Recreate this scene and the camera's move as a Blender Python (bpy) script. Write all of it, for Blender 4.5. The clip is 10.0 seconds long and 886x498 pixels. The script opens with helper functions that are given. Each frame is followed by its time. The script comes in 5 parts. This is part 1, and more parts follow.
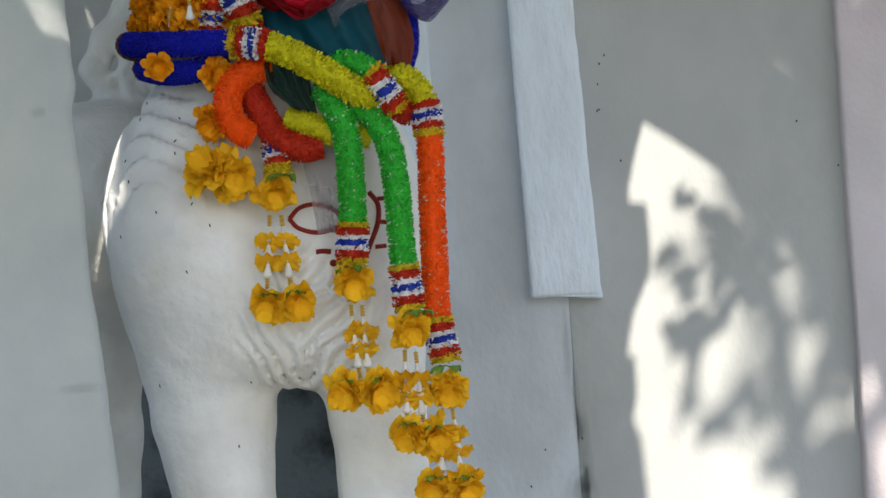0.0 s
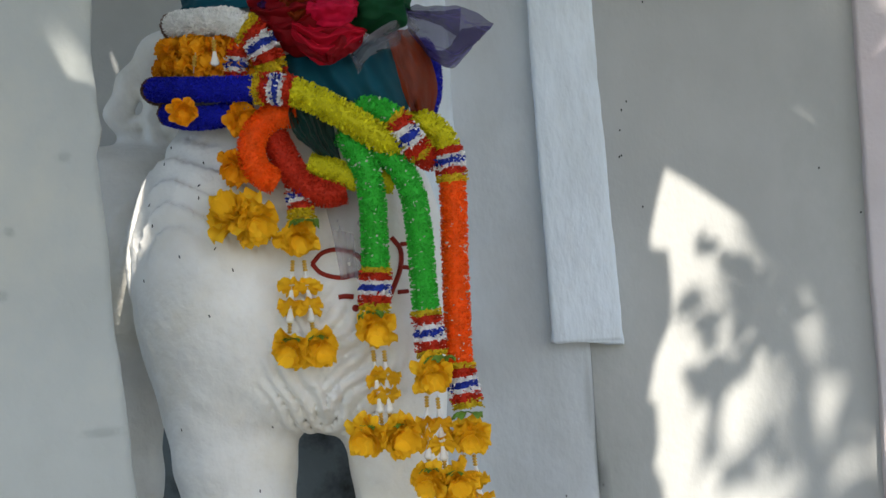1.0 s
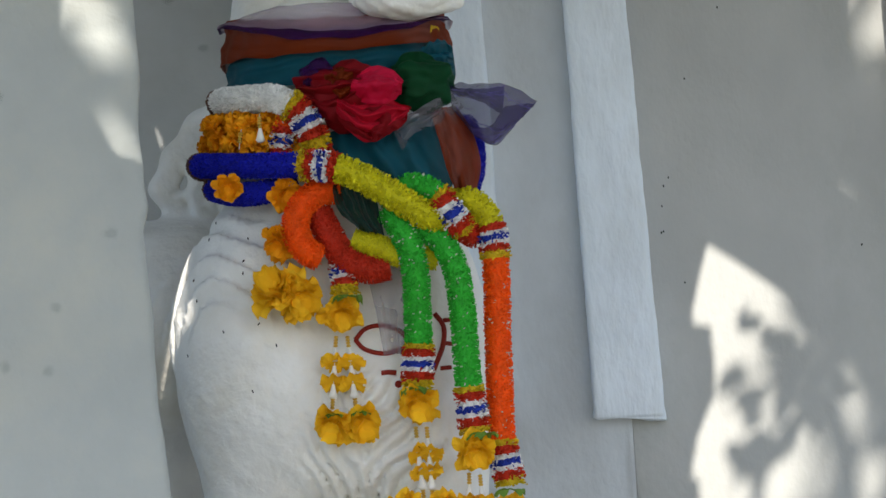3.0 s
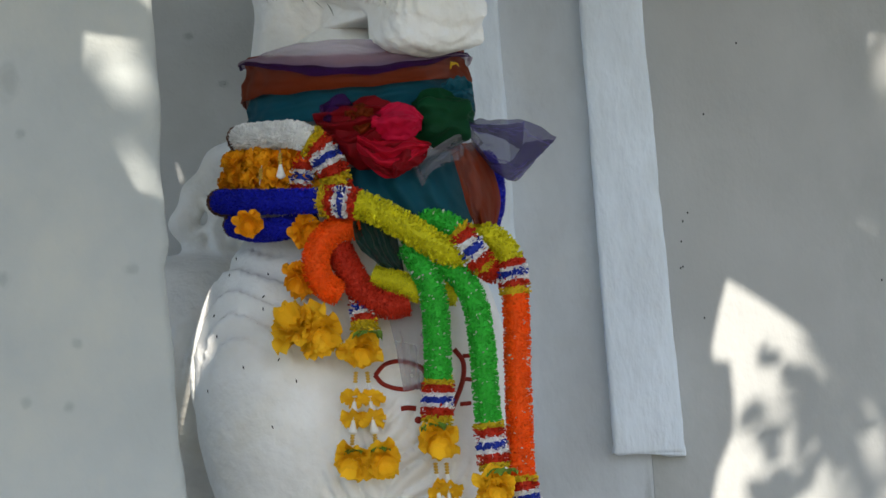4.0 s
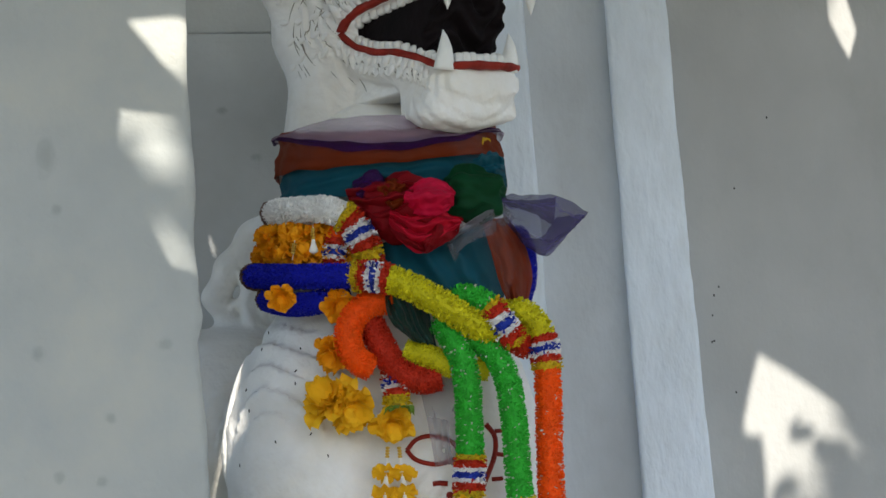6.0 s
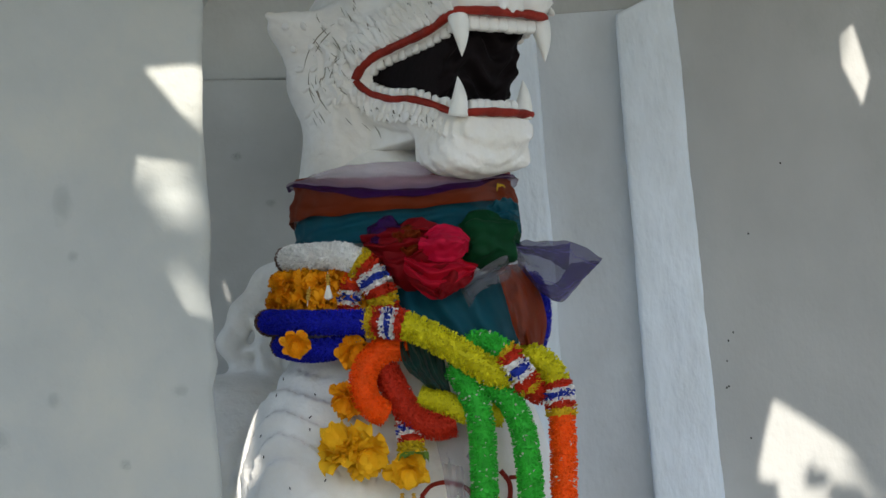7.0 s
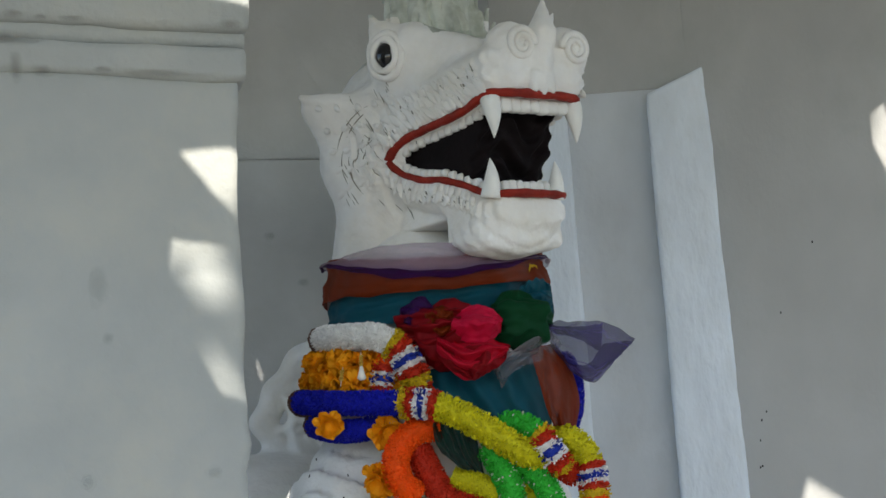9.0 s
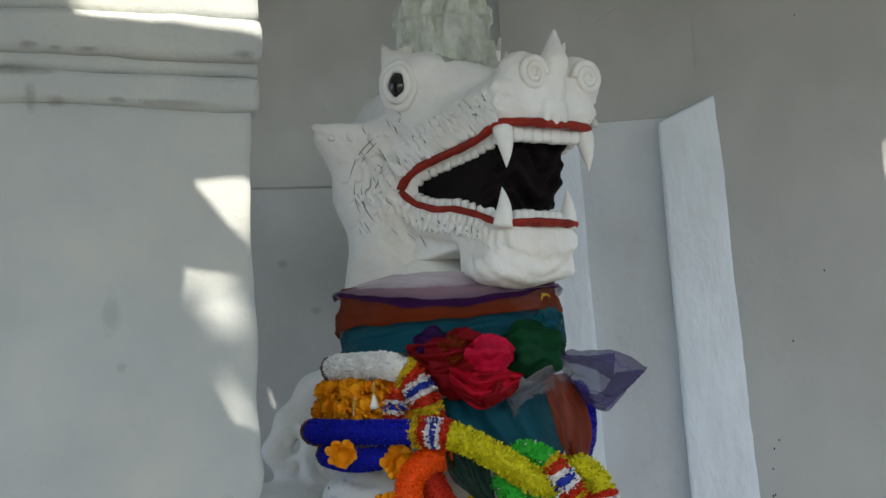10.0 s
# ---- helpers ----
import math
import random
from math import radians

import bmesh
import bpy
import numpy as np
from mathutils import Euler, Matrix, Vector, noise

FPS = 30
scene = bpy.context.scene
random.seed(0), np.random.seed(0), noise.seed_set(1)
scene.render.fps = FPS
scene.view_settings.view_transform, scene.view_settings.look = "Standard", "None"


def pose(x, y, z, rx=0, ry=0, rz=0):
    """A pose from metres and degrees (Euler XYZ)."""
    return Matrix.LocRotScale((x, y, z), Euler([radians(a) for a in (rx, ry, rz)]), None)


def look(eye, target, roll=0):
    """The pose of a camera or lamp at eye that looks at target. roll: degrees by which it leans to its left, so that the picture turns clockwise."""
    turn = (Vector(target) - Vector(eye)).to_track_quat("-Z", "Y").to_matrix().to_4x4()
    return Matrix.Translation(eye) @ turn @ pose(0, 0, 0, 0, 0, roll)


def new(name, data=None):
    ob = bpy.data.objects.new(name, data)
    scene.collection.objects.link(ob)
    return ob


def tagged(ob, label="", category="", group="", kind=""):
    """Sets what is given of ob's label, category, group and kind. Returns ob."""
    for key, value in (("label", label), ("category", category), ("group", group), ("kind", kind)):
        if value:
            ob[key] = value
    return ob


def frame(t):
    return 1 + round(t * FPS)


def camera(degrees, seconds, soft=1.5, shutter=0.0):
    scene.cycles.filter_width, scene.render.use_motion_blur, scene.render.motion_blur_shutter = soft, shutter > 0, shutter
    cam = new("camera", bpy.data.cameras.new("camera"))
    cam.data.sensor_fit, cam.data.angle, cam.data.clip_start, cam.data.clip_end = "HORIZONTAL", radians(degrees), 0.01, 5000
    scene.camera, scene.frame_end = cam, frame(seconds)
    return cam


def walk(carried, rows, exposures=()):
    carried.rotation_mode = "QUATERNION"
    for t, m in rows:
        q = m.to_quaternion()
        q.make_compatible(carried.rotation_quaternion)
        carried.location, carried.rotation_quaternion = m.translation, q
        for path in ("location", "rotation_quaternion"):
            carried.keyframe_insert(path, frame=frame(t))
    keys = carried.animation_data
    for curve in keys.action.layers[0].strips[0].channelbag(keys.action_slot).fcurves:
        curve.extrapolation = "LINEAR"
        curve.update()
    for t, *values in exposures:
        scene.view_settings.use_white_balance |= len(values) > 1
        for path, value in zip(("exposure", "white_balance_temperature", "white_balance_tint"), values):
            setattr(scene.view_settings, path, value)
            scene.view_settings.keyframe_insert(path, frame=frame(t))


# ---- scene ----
cam = camera(28.0, 10.0, soft=1.5)
ROWS = [
    (0.0, 0.0161, -2.7846, 1.4777, 90.159, 3.950, -2.301),
    (0.5, 0.0139, -2.7859, 1.4803, 90.873, 3.790, -1.985),
    (1.0, 0.0119, -2.7873, 1.4828, 91.568, 3.651, -1.677),
    (1.5, 0.0099, -2.7888, 1.4854, 92.207, 3.578, -1.372),
    (2.0, 0.0080, -2.7904, 1.4879, 92.836, 3.486, -1.053),
    (2.5, 0.0063, -2.7922, 1.4904, 93.365, 3.396, -0.767),
    (4.0, 0.0014, -2.7979, 1.4976, 94.969, 3.279, 0.092),
    (4.5, 0.0000, -2.8000, 1.5000, 95.508, 3.185, 0.307),
    (5.0, -0.0013, -2.8022, 1.5023, 96.060, 3.177, 0.555),
    (5.5, -0.0026, -2.8045, 1.5047, 96.604, 3.116, 0.776),
    (7.0, -0.0058, -2.8120, 1.5114, 98.621, 3.049, 1.402),
    (7.5, -0.0067, -2.8147, 1.5136, 99.349, 2.978, 1.621),
    (8.0, -0.0075, -2.8175, 1.5158, 100.021, 2.991, 1.878),
    (8.5, -0.0082, -2.8204, 1.5179, 100.547, 2.969, 2.128),
    (9.0, -0.0088, -2.8233, 1.5201, 101.054, 2.974, 2.378),
    (9.5, -0.0094, -2.8264, 1.5221, 101.458, 2.963, 2.562),
    (10.0, -0.0098, -2.8296, 1.5242, 101.899, 2.923, 2.745),
]
walk(cam, [(t, pose(x, y, z, rx, ry, rz)) for t, x, y, z, rx, ry, rz in ROWS], [(0.0, 2.24, 6950, 9.6), (10.0, 2.16, 6900, 9.6)])

# ---- light: open sky from the courtyard, one sun through the added roof's holes ----
LEAVES = 450
SUN_EL, SUN_AZ = 47.0, 20.0          # height of the sun; degrees to the right of straight behind the viewer
TO_SUN = Vector((math.cos(radians(SUN_EL)) * math.sin(radians(SUN_AZ)), -math.cos(radians(SUN_EL)) * math.cos(radians(SUN_AZ)), math.sin(radians(SUN_EL))))
world = bpy.data.worlds.new("world")
scene.world = world
world.use_nodes = True
nt = world.node_tree
sky = nt.nodes.new("ShaderNodeTexSky")
sky.sky_type = "NISHITA"
sky.sun_disc = False
sky.sun_elevation = radians(SUN_EL)
sky.sun_rotation = radians(180 - SUN_AZ)
nt.nodes["Background"].inputs["Strength"].default_value = 0.06
nt.links.new(sky.outputs[0], nt.nodes["Background"].inputs["Color"])
sun_data = bpy.data.lights.new("sun", "SUN")
sun_data.energy, sun_data.angle, sun_data.color = 1.95, radians(0.42), (1.0, 0.95, 0.88)
sun = new("sun", sun_data)
sun.matrix_world = look(TO_SUN * 20, (0, 0, 0))


# ---- materials ----
def material(name, colour, rough=0.7, spread=0.12, scale=18.0, bump=0.25, fine=160.0, metal=0.0, dirt=None, dirt_amount=0.0, dirt_scale=3.0, sheen=0.0, alpha=1.0, sub=0.0, random_value=0.0, coat=0.0, gloss=0.5, thin=0.0, streak=0.0):
    """Base colour varied at two scales, with fine relief; optional stains, sheerness and per-piece variation."""
    m = bpy.data.materials.new(name)
    m.use_nodes = True
    t = m.node_tree
    b = t.nodes["Principled BSDF"]
    co = t.nodes.new("ShaderNodeTexCoord").outputs["Object"]
    n1, n2 = t.nodes.new("ShaderNodeTexNoise"), t.nodes.new("ShaderNodeTexNoise")
    n1.inputs["Scale"].default_value, n1.inputs["Detail"].default_value = scale, 5
    n2.inputs["Scale"].default_value, n2.inputs["Detail"].default_value = fine, 3
    if streak:      # drawn out downwards, as brushed or run limewash is
        drawn = t.nodes.new("ShaderNodeMapping")
        drawn.inputs["Scale"].default_value = (1, 1, 1 - streak)
        t.links.new(co, drawn.inputs["Vector"])
        co = drawn.outputs[0]
    for n in (n1, n2):
        t.links.new(co, n.inputs["Vector"])
    ramp = t.nodes.new("ShaderNodeMapRange")
    ramp.inputs["From Min"].default_value, ramp.inputs["From Max"].default_value = 0.3, 0.7
    ramp.inputs["To Min"].default_value, ramp.inputs["To Max"].default_value = 1 - spread, 1 + spread * 0.4
    t.links.new(n1.outputs["Fac"], ramp.inputs["Value"])
    value = ramp.outputs[0]
    if random_value:
        info = t.nodes.new("ShaderNodeNewGeometry")
        r = t.nodes.new("ShaderNodeMapRange")
        r.inputs["To Min"].default_value, r.inputs["To Max"].default_value = 1 - random_value, 1 + random_value * 0.5
        t.links.new(info.outputs["Random Per Island"], r.inputs["Value"])
        mul = t.nodes.new("ShaderNodeMath")
        mul.operation = "MULTIPLY"
        t.links.new(value, mul.inputs[0]), t.links.new(r.outputs[0], mul.inputs[1])
        value = mul.outputs[0]
    hsv = t.nodes.new("ShaderNodeHueSaturation")
    hsv.inputs["Color"].default_value = (*colour, 1)
    t.links.new(value, hsv.inputs["Value"])
    out = hsv.outputs[0]
    if dirt:
        n3 = t.nodes.new("ShaderNodeTexNoise")
        n3.inputs["Scale"].default_value, n3.inputs["Detail"].default_value, n3.inputs["Roughness"].default_value = dirt_scale, 8, 0.65
        t.links.new(co, n3.inputs["Vector"])
        r3 = t.nodes.new("ShaderNodeMapRange")
        r3.inputs["From Min"].default_value, r3.inputs["From Max"].default_value = 0.48, 0.75
        r3.inputs["To Max"].default_value = dirt_amount
        t.links.new(n3.outputs["Fac"], r3.inputs["Value"])
        mix = t.nodes.new("ShaderNodeMix")
        mix.data_type = "RGBA"
        mix.inputs["B"].default_value = (*dirt, 1)
        t.links.new(r3.outputs[0], mix.inputs["Factor"]), t.links.new(out, mix.inputs["A"])
        out = mix.outputs["Result"]
    t.links.new(out, b.inputs["Base Color"])
    b.inputs["Roughness"].default_value, b.inputs["Metallic"].default_value = rough, metal
    b.inputs["Sheen Weight"].default_value = sheen
    b.inputs["Specular IOR Level"].default_value = gloss
    b.inputs["Coat Weight"].default_value = coat
    b.inputs["Alpha"].default_value = alpha
    if sub:
        b.inputs["Transmission Weight"].default_value = 0.0
        b.inputs["Subsurface Weight"].default_value, b.inputs["Subsurface Radius"].default_value, b.inputs["Subsurface Scale"].default_value = sub, (1, 0.8, 0.6), 0.004
    add = t.nodes.new("ShaderNodeMath")
    add.operation = "MULTIPLY_ADD"
    add.inputs[1].default_value = 2.2
    t.links.new(n1.outputs["Fac"], add.inputs[0]), t.links.new(n2.outputs["Fac"], add.inputs[2])
    bp = t.nodes.new("ShaderNodeBump")
    bp.inputs["Strength"].default_value, bp.inputs["Distance"].default_value = bump, 0.004
    t.links.new(add.outputs[0], bp.inputs["Height"]), t.links.new(bp.outputs[0], b.inputs["Normal"])
    if thin:
        lit = t.nodes.new("ShaderNodeBsdfTranslucent")
        t.links.new(out, lit.inputs["Color"]), t.links.new(bp.outputs[0], lit.inputs["Normal"])
        both = t.nodes.new("ShaderNodeMixShader")
        both.inputs[0].default_value = thin
        t.links.new(b.outputs[0], both.inputs[1]), t.links.new(lit.outputs[0], both.inputs[2])
        t.links.new(both.outputs[0], t.nodes["Material Output"].inputs["Surface"])
    return m


PLASTER = material("white_limewash", (0.55, 0.565, 0.565), 0.85, 0.18, 5.0, 0.35, 90.0, dirt=(0.42, 0.43, 0.41), dirt_amount=0.5, dirt_scale=2.2)
PLASTER_PILLAR = material("pillar_limewash", (0.44, 0.465, 0.455), 0.85, 0.10, 7.0, 0.5, 70.0, dirt=(0.55, 0.5, 0.36), dirt_amount=0.35, dirt_scale=3.5)
PLASTER_BLUE = material("bluish_limewash", (0.78, 0.86, 0.95), 0.8, 0.09, 16.0, 0.95, 70.0, dirt=(0.55, 0.58, 0.58), dirt_amount=0.4, dirt_scale=7.0, streak=0.6)
PLASTER_COOL = material("cool_limewash", (0.62, 0.66, 0.70), 0.85, 0.14, 7.0, 0.45, 80.0, dirt=(0.44, 0.46, 0.47), dirt_amount=0.6, dirt_scale=4.0, streak=0.4)
PLASTER_GREY = material("grey_limewash", (0.45, 0.46, 0.455), 0.85, 0.12, 5.0, 0.25, 90.0, dirt=(0.29, 0.31, 0.285), dirt_amount=0.6, dirt_scale=2.4, streak=0.35)
PLASTER_PINK = material("pinkish_limewash", (0.63, 0.58, 0.60), 0.85, 0.12, 5.0, 0.35, 90.0, dirt=(0.55, 0.40, 0.44), dirt_amount=0.4, dirt_scale=2.0)
WALL_SHADE = material("blue_grey_wall_shade", (0.17, 0.205, 0.225), 0.85, 0.25, 6.0, 0.35, 80.0, dirt=(0.02, 0.022, 0.02), dirt_amount=1.3, dirt_scale=7.0)
CEMENT = material("grey_cement", (0.115, 0.115, 0.105), 0.9, 0.2, 4.0, 0.4, 60.0, dirt=(0.10, 0.10, 0.09), dirt_amount=0.8, dirt_scale=2.5)
STATUE = material("white_gloss_paint", (0.87, 0.87, 0.85), 0.48, 0.10, 14.0, 0.75, 55.0, dirt=(0.68, 0.60, 0.42), dirt_amount=0.6, dirt_scale=3.0)
STATUE_GREY = material("weathered_white_paint", (0.62, 0.66, 0.60), 0.6, 0.25, 22.0, 0.5, 80.0, dirt=(0.22, 0.24, 0.17), dirt_amount=0.7, dirt_scale=16.0)
CRACK = material("grey_crack_dirt", (0.27, 0.26, 0.22), 0.9, 0.4, 60.0, 0.2, 200.0)
RED_PAINT = material("dark_red_paint", (0.30, 0.022, 0.011), 0.6, 0.35, 30.0, 0.3, 120.0, gloss=0.25)
EYE_BLACK = material("glossy_black_eye", (0.01, 0.01, 0.012), 0.12, 0.2, 25.0, 0.0, 80.0, coat=0.2)
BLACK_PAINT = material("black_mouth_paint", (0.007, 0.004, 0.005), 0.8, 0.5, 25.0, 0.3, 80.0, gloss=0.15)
TOOTH = material("white_tooth_paint", (0.82, 0.83, 0.80), 0.45, 0.06, 30.0, 0.2, 90.0)
GREEN_LEAF = material("green_leaf", (0.06, 0.13, 0.03), 0.5, 0.3, 9.0, 0.2, 60.0, random_value=0.3)


# ---- helpers of the place ----
def mesh_object(name, verts, faces, mats, indices=None, smooth=False, parent=None, label=""):
    me = bpy.data.meshes.new(name)
    me.from_pydata([tuple(v) for v in verts], [], [tuple(f) for f in faces])
    for m in (mats if isinstance(mats, (list, tuple)) else [mats]):
        me.materials.append(m)
    if indices is not None:
        me.polygons.foreach_set("material_index", np.asarray(indices, dtype=np.int32))
    if smooth:
        me.polygons.foreach_set("use_smooth", np.ones(len(me.polygons), dtype=bool))
    me.update()
    ob = new(name, me)
    if parent is not None:
        ob.parent = parent
    if label:
        tagged(ob, label)
    return ob


def part(name, bm, mat, parent=None, label="", smooth=False):
    me = bpy.data.meshes.new(name)
    bm.normal_update()
    bm.to_mesh(me)
    bm.free()
    for m in (mat if isinstance(mat, (list, tuple)) else [mat]):
        me.materials.append(m)
    if smooth:
        me.polygons.foreach_set("use_smooth", np.ones(len(me.polygons), dtype=bool))
    ob = new(name, me)
    if parent is not None:
        ob.parent = parent
    if label:
        tagged(ob, label)
    return ob


def rough_block(corners, depth_dir, cells=0.05, wobble=0.004, seed=0, bevel=0.006):
    """A hand-plastered block: four front corners (anticlockwise) pushed back along depth_dir; the faces are cut up and made uneven."""
    bm = bmesh.new()
    front = [bm.verts.new(c) for c in corners]
    back = [bm.verts.new(Vector(c) + Vector(depth_dir)) for c in corners]
    bm.faces.new(front)
    bm.faces.new(back[::-1])
    for i in range(4):
        j = (i + 1) % 4
        bm.faces.new((front[j], front[i], back[i], back[j]))
    bmesh.ops.recalc_face_normals(bm, faces=bm.faces)
    if bevel:
        bmesh.ops.bevel(bm, geom=list(bm.edges), offset=bevel, segments=2, affect="EDGES", profile=0.6)
    for _ in range(7):
        long = [e for e in bm.edges if e.calc_length() > cells]
        if not long:
            break
        bmesh.ops.subdivide_edges(bm, edges=long, cuts=1, use_grid_fill=True)
    bm.normal_update()
    for v in bm.verts:
        p = v.co * 7 + Vector((seed * 3.1, seed, 0))
        q = v.co * 26 + Vector((0, seed * 2.3, seed))
        v.co += v.normal * (noise.noise(p) * wobble + noise.noise(q) * wobble * 0.35)
    return bm


def surface_net(values, low, step):
    """Quads of the zero level of a field on a grid."""
    inside = values < 0
    n = np.array(values.shape)
    total = np.zeros((*(n - 1), 3), dtype=np.float32)
    count = np.zeros(n - 1, dtype=np.float32)
    offsets = [np.array((i, j, k)) for i in (0, 1) for j in (0, 1) for k in (0, 1)]
    cut = lambda o: tuple(slice(o[a], n[a] - 1 + o[a]) for a in range(3))
    for o in offsets:
        for axis in range(3):
            if o[axis]:
                continue
            o2 = o.copy()
            o2[axis] = 1
            a, b = values[cut(o)], values[cut(o2)]
            cross = inside[cut(o)] != inside[cut(o2)]
            w = np.where(cross, a / np.where(cross, a - b, 1), 0)
            for d in range(3):
                total[..., d] += cross * (o[d] + (w if d == axis else 0))
            count += cross
    mask = count > 0
    index = -np.ones(mask.shape, dtype=np.int64)
    index[mask] = np.arange(mask.sum())
    cells = np.argwhere(mask)
    verts = (cells + total[mask] / count[mask][:, None]) * step + np.array(low)
    quads = []
    for axis in range(3):
        b, c = (axis + 1) % 3, (axis + 2) % 3
        s0 = [slice(None)] * 3
        s1 = [slice(None)] * 3
        s0[axis], s1[axis] = slice(0, -1), slice(1, None)
        change = inside[tuple(s0)] != inside[tuple(s1)]
        e = np.argwhere(change)
        e = e[(e[:, b] > 0) & (e[:, c] > 0) & (e[:, b] < n[b] - 1) & (e[:, c] < n[c] - 1)]
        sign = inside[tuple(e.T)]
        q = []
        for db, dc in ((1, 1), (0, 1), (0, 0), (1, 0)):
            k = e.copy()
            k[:, b] -= db
            k[:, c] -= dc
            q.append(index[tuple(k.T)])
        q = np.stack(q, 1)
        q[~sign] = q[~sign][:, ::-1]
        quads.append(q)
    return verts, np.concatenate(quads)


def ball(p, c, r):
    """Rough distance to an ellipsoid."""
    k = sum(((p[i] - c[i]) / r[i]) ** 2 for i in range(3)) ** 0.5
    return (k - 1) * min(r)


def limb(p, a, b, ra, rb):
    a, b = np.array(a, dtype=np.float32), np.array(b, dtype=np.float32)
    d = b - a
    h = np.clip(sum((p[i] - a[i]) * d[i] for i in range(3)) / (d @ d), 0, 1)
    return sum((p[i] - a[i] - d[i] * h) ** 2 for i in range(3)) ** 0.5 - (ra + (rb - ra) * h)


def block(p, c, half, r=0.02):
    q = [np.abs(p[i] - c[i]) - half[i] + r for i in range(3)]
    return sum(np.maximum(k, 0) ** 2 for k in q) ** 0.5 + np.minimum(np.maximum(np.maximum(q[0], q[1]), q[2]), 0) - r


def blend(a, b, k=0.04):
    h = np.clip(0.5 + 0.5 * (b - a) / k, 0, 1)
    return b + (a - b) * h - k * h * (1 - h)


def lattice(low, high, step):
    axes = [np.arange(low[i], high[i] + step, step, dtype=np.float32) for i in range(3)]
    return np.meshgrid(*axes, indexing="ij")


def smooth_path(points, n):
    """Catmull-Rom through the points, evenly spread."""
    P = np.array(points, dtype=float)
    P = np.vstack([2 * P[0] - P[1], P, 2 * P[-1] - P[-2]])
    out = []
    for i in range(1, len(P) - 2):
        for t in np.linspace(0, 1, 24, endpoint=False):
            a, b, c, d = P[i - 1:i + 3]
            out.append(0.5 * (2 * b + (c - a) * t + (2 * a - 5 * b + 4 * c - d) * t * t + (3 * b - a - 3 * c + d) * t ** 3))
    out.append(P[-2])
    out = np.array(out)
    s = np.r_[0, np.cumsum(np.linalg.norm(np.diff(out, axis=0), axis=1))]
    k = np.linspace(0, s[-1], n)
    return np.stack([np.interp(k, s, out[:, i]) for i in range(3)], 1), s[-1]


def frames_along(path):
    """Tangent and two cross axes at each point, turned as little as possible."""
    tan = np.gradient(path, axis=0)
    tan /= np.linalg.norm(tan, axis=1)[:, None]
    u = np.cross(tan[0], (0.31, 0.2, 0.93))
    u /= np.linalg.norm(u)
    us, vs = [], []
    for t in tan:
        u = u - t * (u @ t)
        u /= np.linalg.norm(u)
        us.append(u)
        vs.append(np.cross(t, u))
    return tan, np.array(us), np.array(vs)


def sweep(path, radii, sides=12, flat=1.0, cap=True):
    """Tube along a path; returns vertices and faces."""
    _, U, V = frames_along(path)
    radii = np.broadcast_to(radii, len(path))
    ang = np.linspace(0, 2 * np.pi, sides, endpoint=False)
    ring = path[:, None] + radii[:, None, None] * (np.cos(ang)[None, :, None] * U[:, None] + flat * np.sin(ang)[None, :, None] * V[:, None])
    verts = ring.reshape(-1, 3)
    faces = []
    for i in range(len(path) - 1):
        for j in range(sides):
            k = (j + 1) % sides
            faces.append((i * sides + j, i * sides + k, (i + 1) * sides + k, (i + 1) * sides + j))
    if cap:
        faces.append(tuple(range(sides))[::-1])
        faces.append(tuple((len(path) - 1) * sides + j for j in range(sides)))
    return verts, faces


class Lump:
    """Gathers several shells into one mesh with several materials."""

    def __init__(self):
        self.v, self.f, self.m, self.n = [], [], [], 0

    def add(self, verts, faces, mat=0):
        self.v.append(np.asarray(verts, dtype=float))
        self.f += [tuple(int(i) + self.n for i in f) for f in faces]
        self.m += [mat] * len(faces) if np.isscalar(mat) else list(mat)
        self.n += len(verts)


def spread_ball(c, r, segments=14, rings=9, axes=None):
    """Ellipsoid shell."""
    axes = np.eye(3) if axes is None else np.array(axes, dtype=float)
    verts, faces = [], []
    for i in range(rings + 1):
        th = np.pi * i / rings
        for j in range(segments):
            ph = 2 * np.pi * j / segments
            d = np.array((np.sin(th) * np.cos(ph) * r[0], np.sin(th) * np.sin(ph) * r[1], np.cos(th) * r[2]))
            verts.append(np.array(c) + d @ axes)
    for i in range(rings):
        for j in range(segments):
            k = (j + 1) % segments
            faces.append((i * segments + j, (i + 1) * segments + j, (i + 1) * segments + k, i * segments + k))
    return np.array(verts), faces


# ---- the place: ground, walls, pillar, ribs ----
R0, RD, RN = Vector((0.12, 0.52, 0)), Vector((math.cos(radians(4)), -math.sin(radians(4)), 0)), Vector((-math.sin(radians(4)), -math.cos(radians(4)), 0))
L0, LD, LN = Vector((-0.47, 0.66, 0)), Vector((math.cos(radians(8)), math.sin(radians(8)), 0)), Vector((math.sin(radians(8)), -math.cos(radians(8)), 0))
P0, PD, PN = Vector((-0.36, -0.43, 0)), Vector((math.cos(radians(20)), math.sin(radians(20)), 0)), Vector((math.sin(radians(20)), -math.cos(radians(20)), 0))
UP = Vector((0, 0, 1))


def on(base, along, out, s, z, off=0.0):
    return base + along * s + UP * z + out * off


bm = bmesh.new()
bmesh.ops.create_grid(bm, x_segments=40, y_segments=40, size=400)
tagged(part("ground", bm, CEMENT), "grey cement courtyard ground reaching the horizon", "ground", kind="structure")

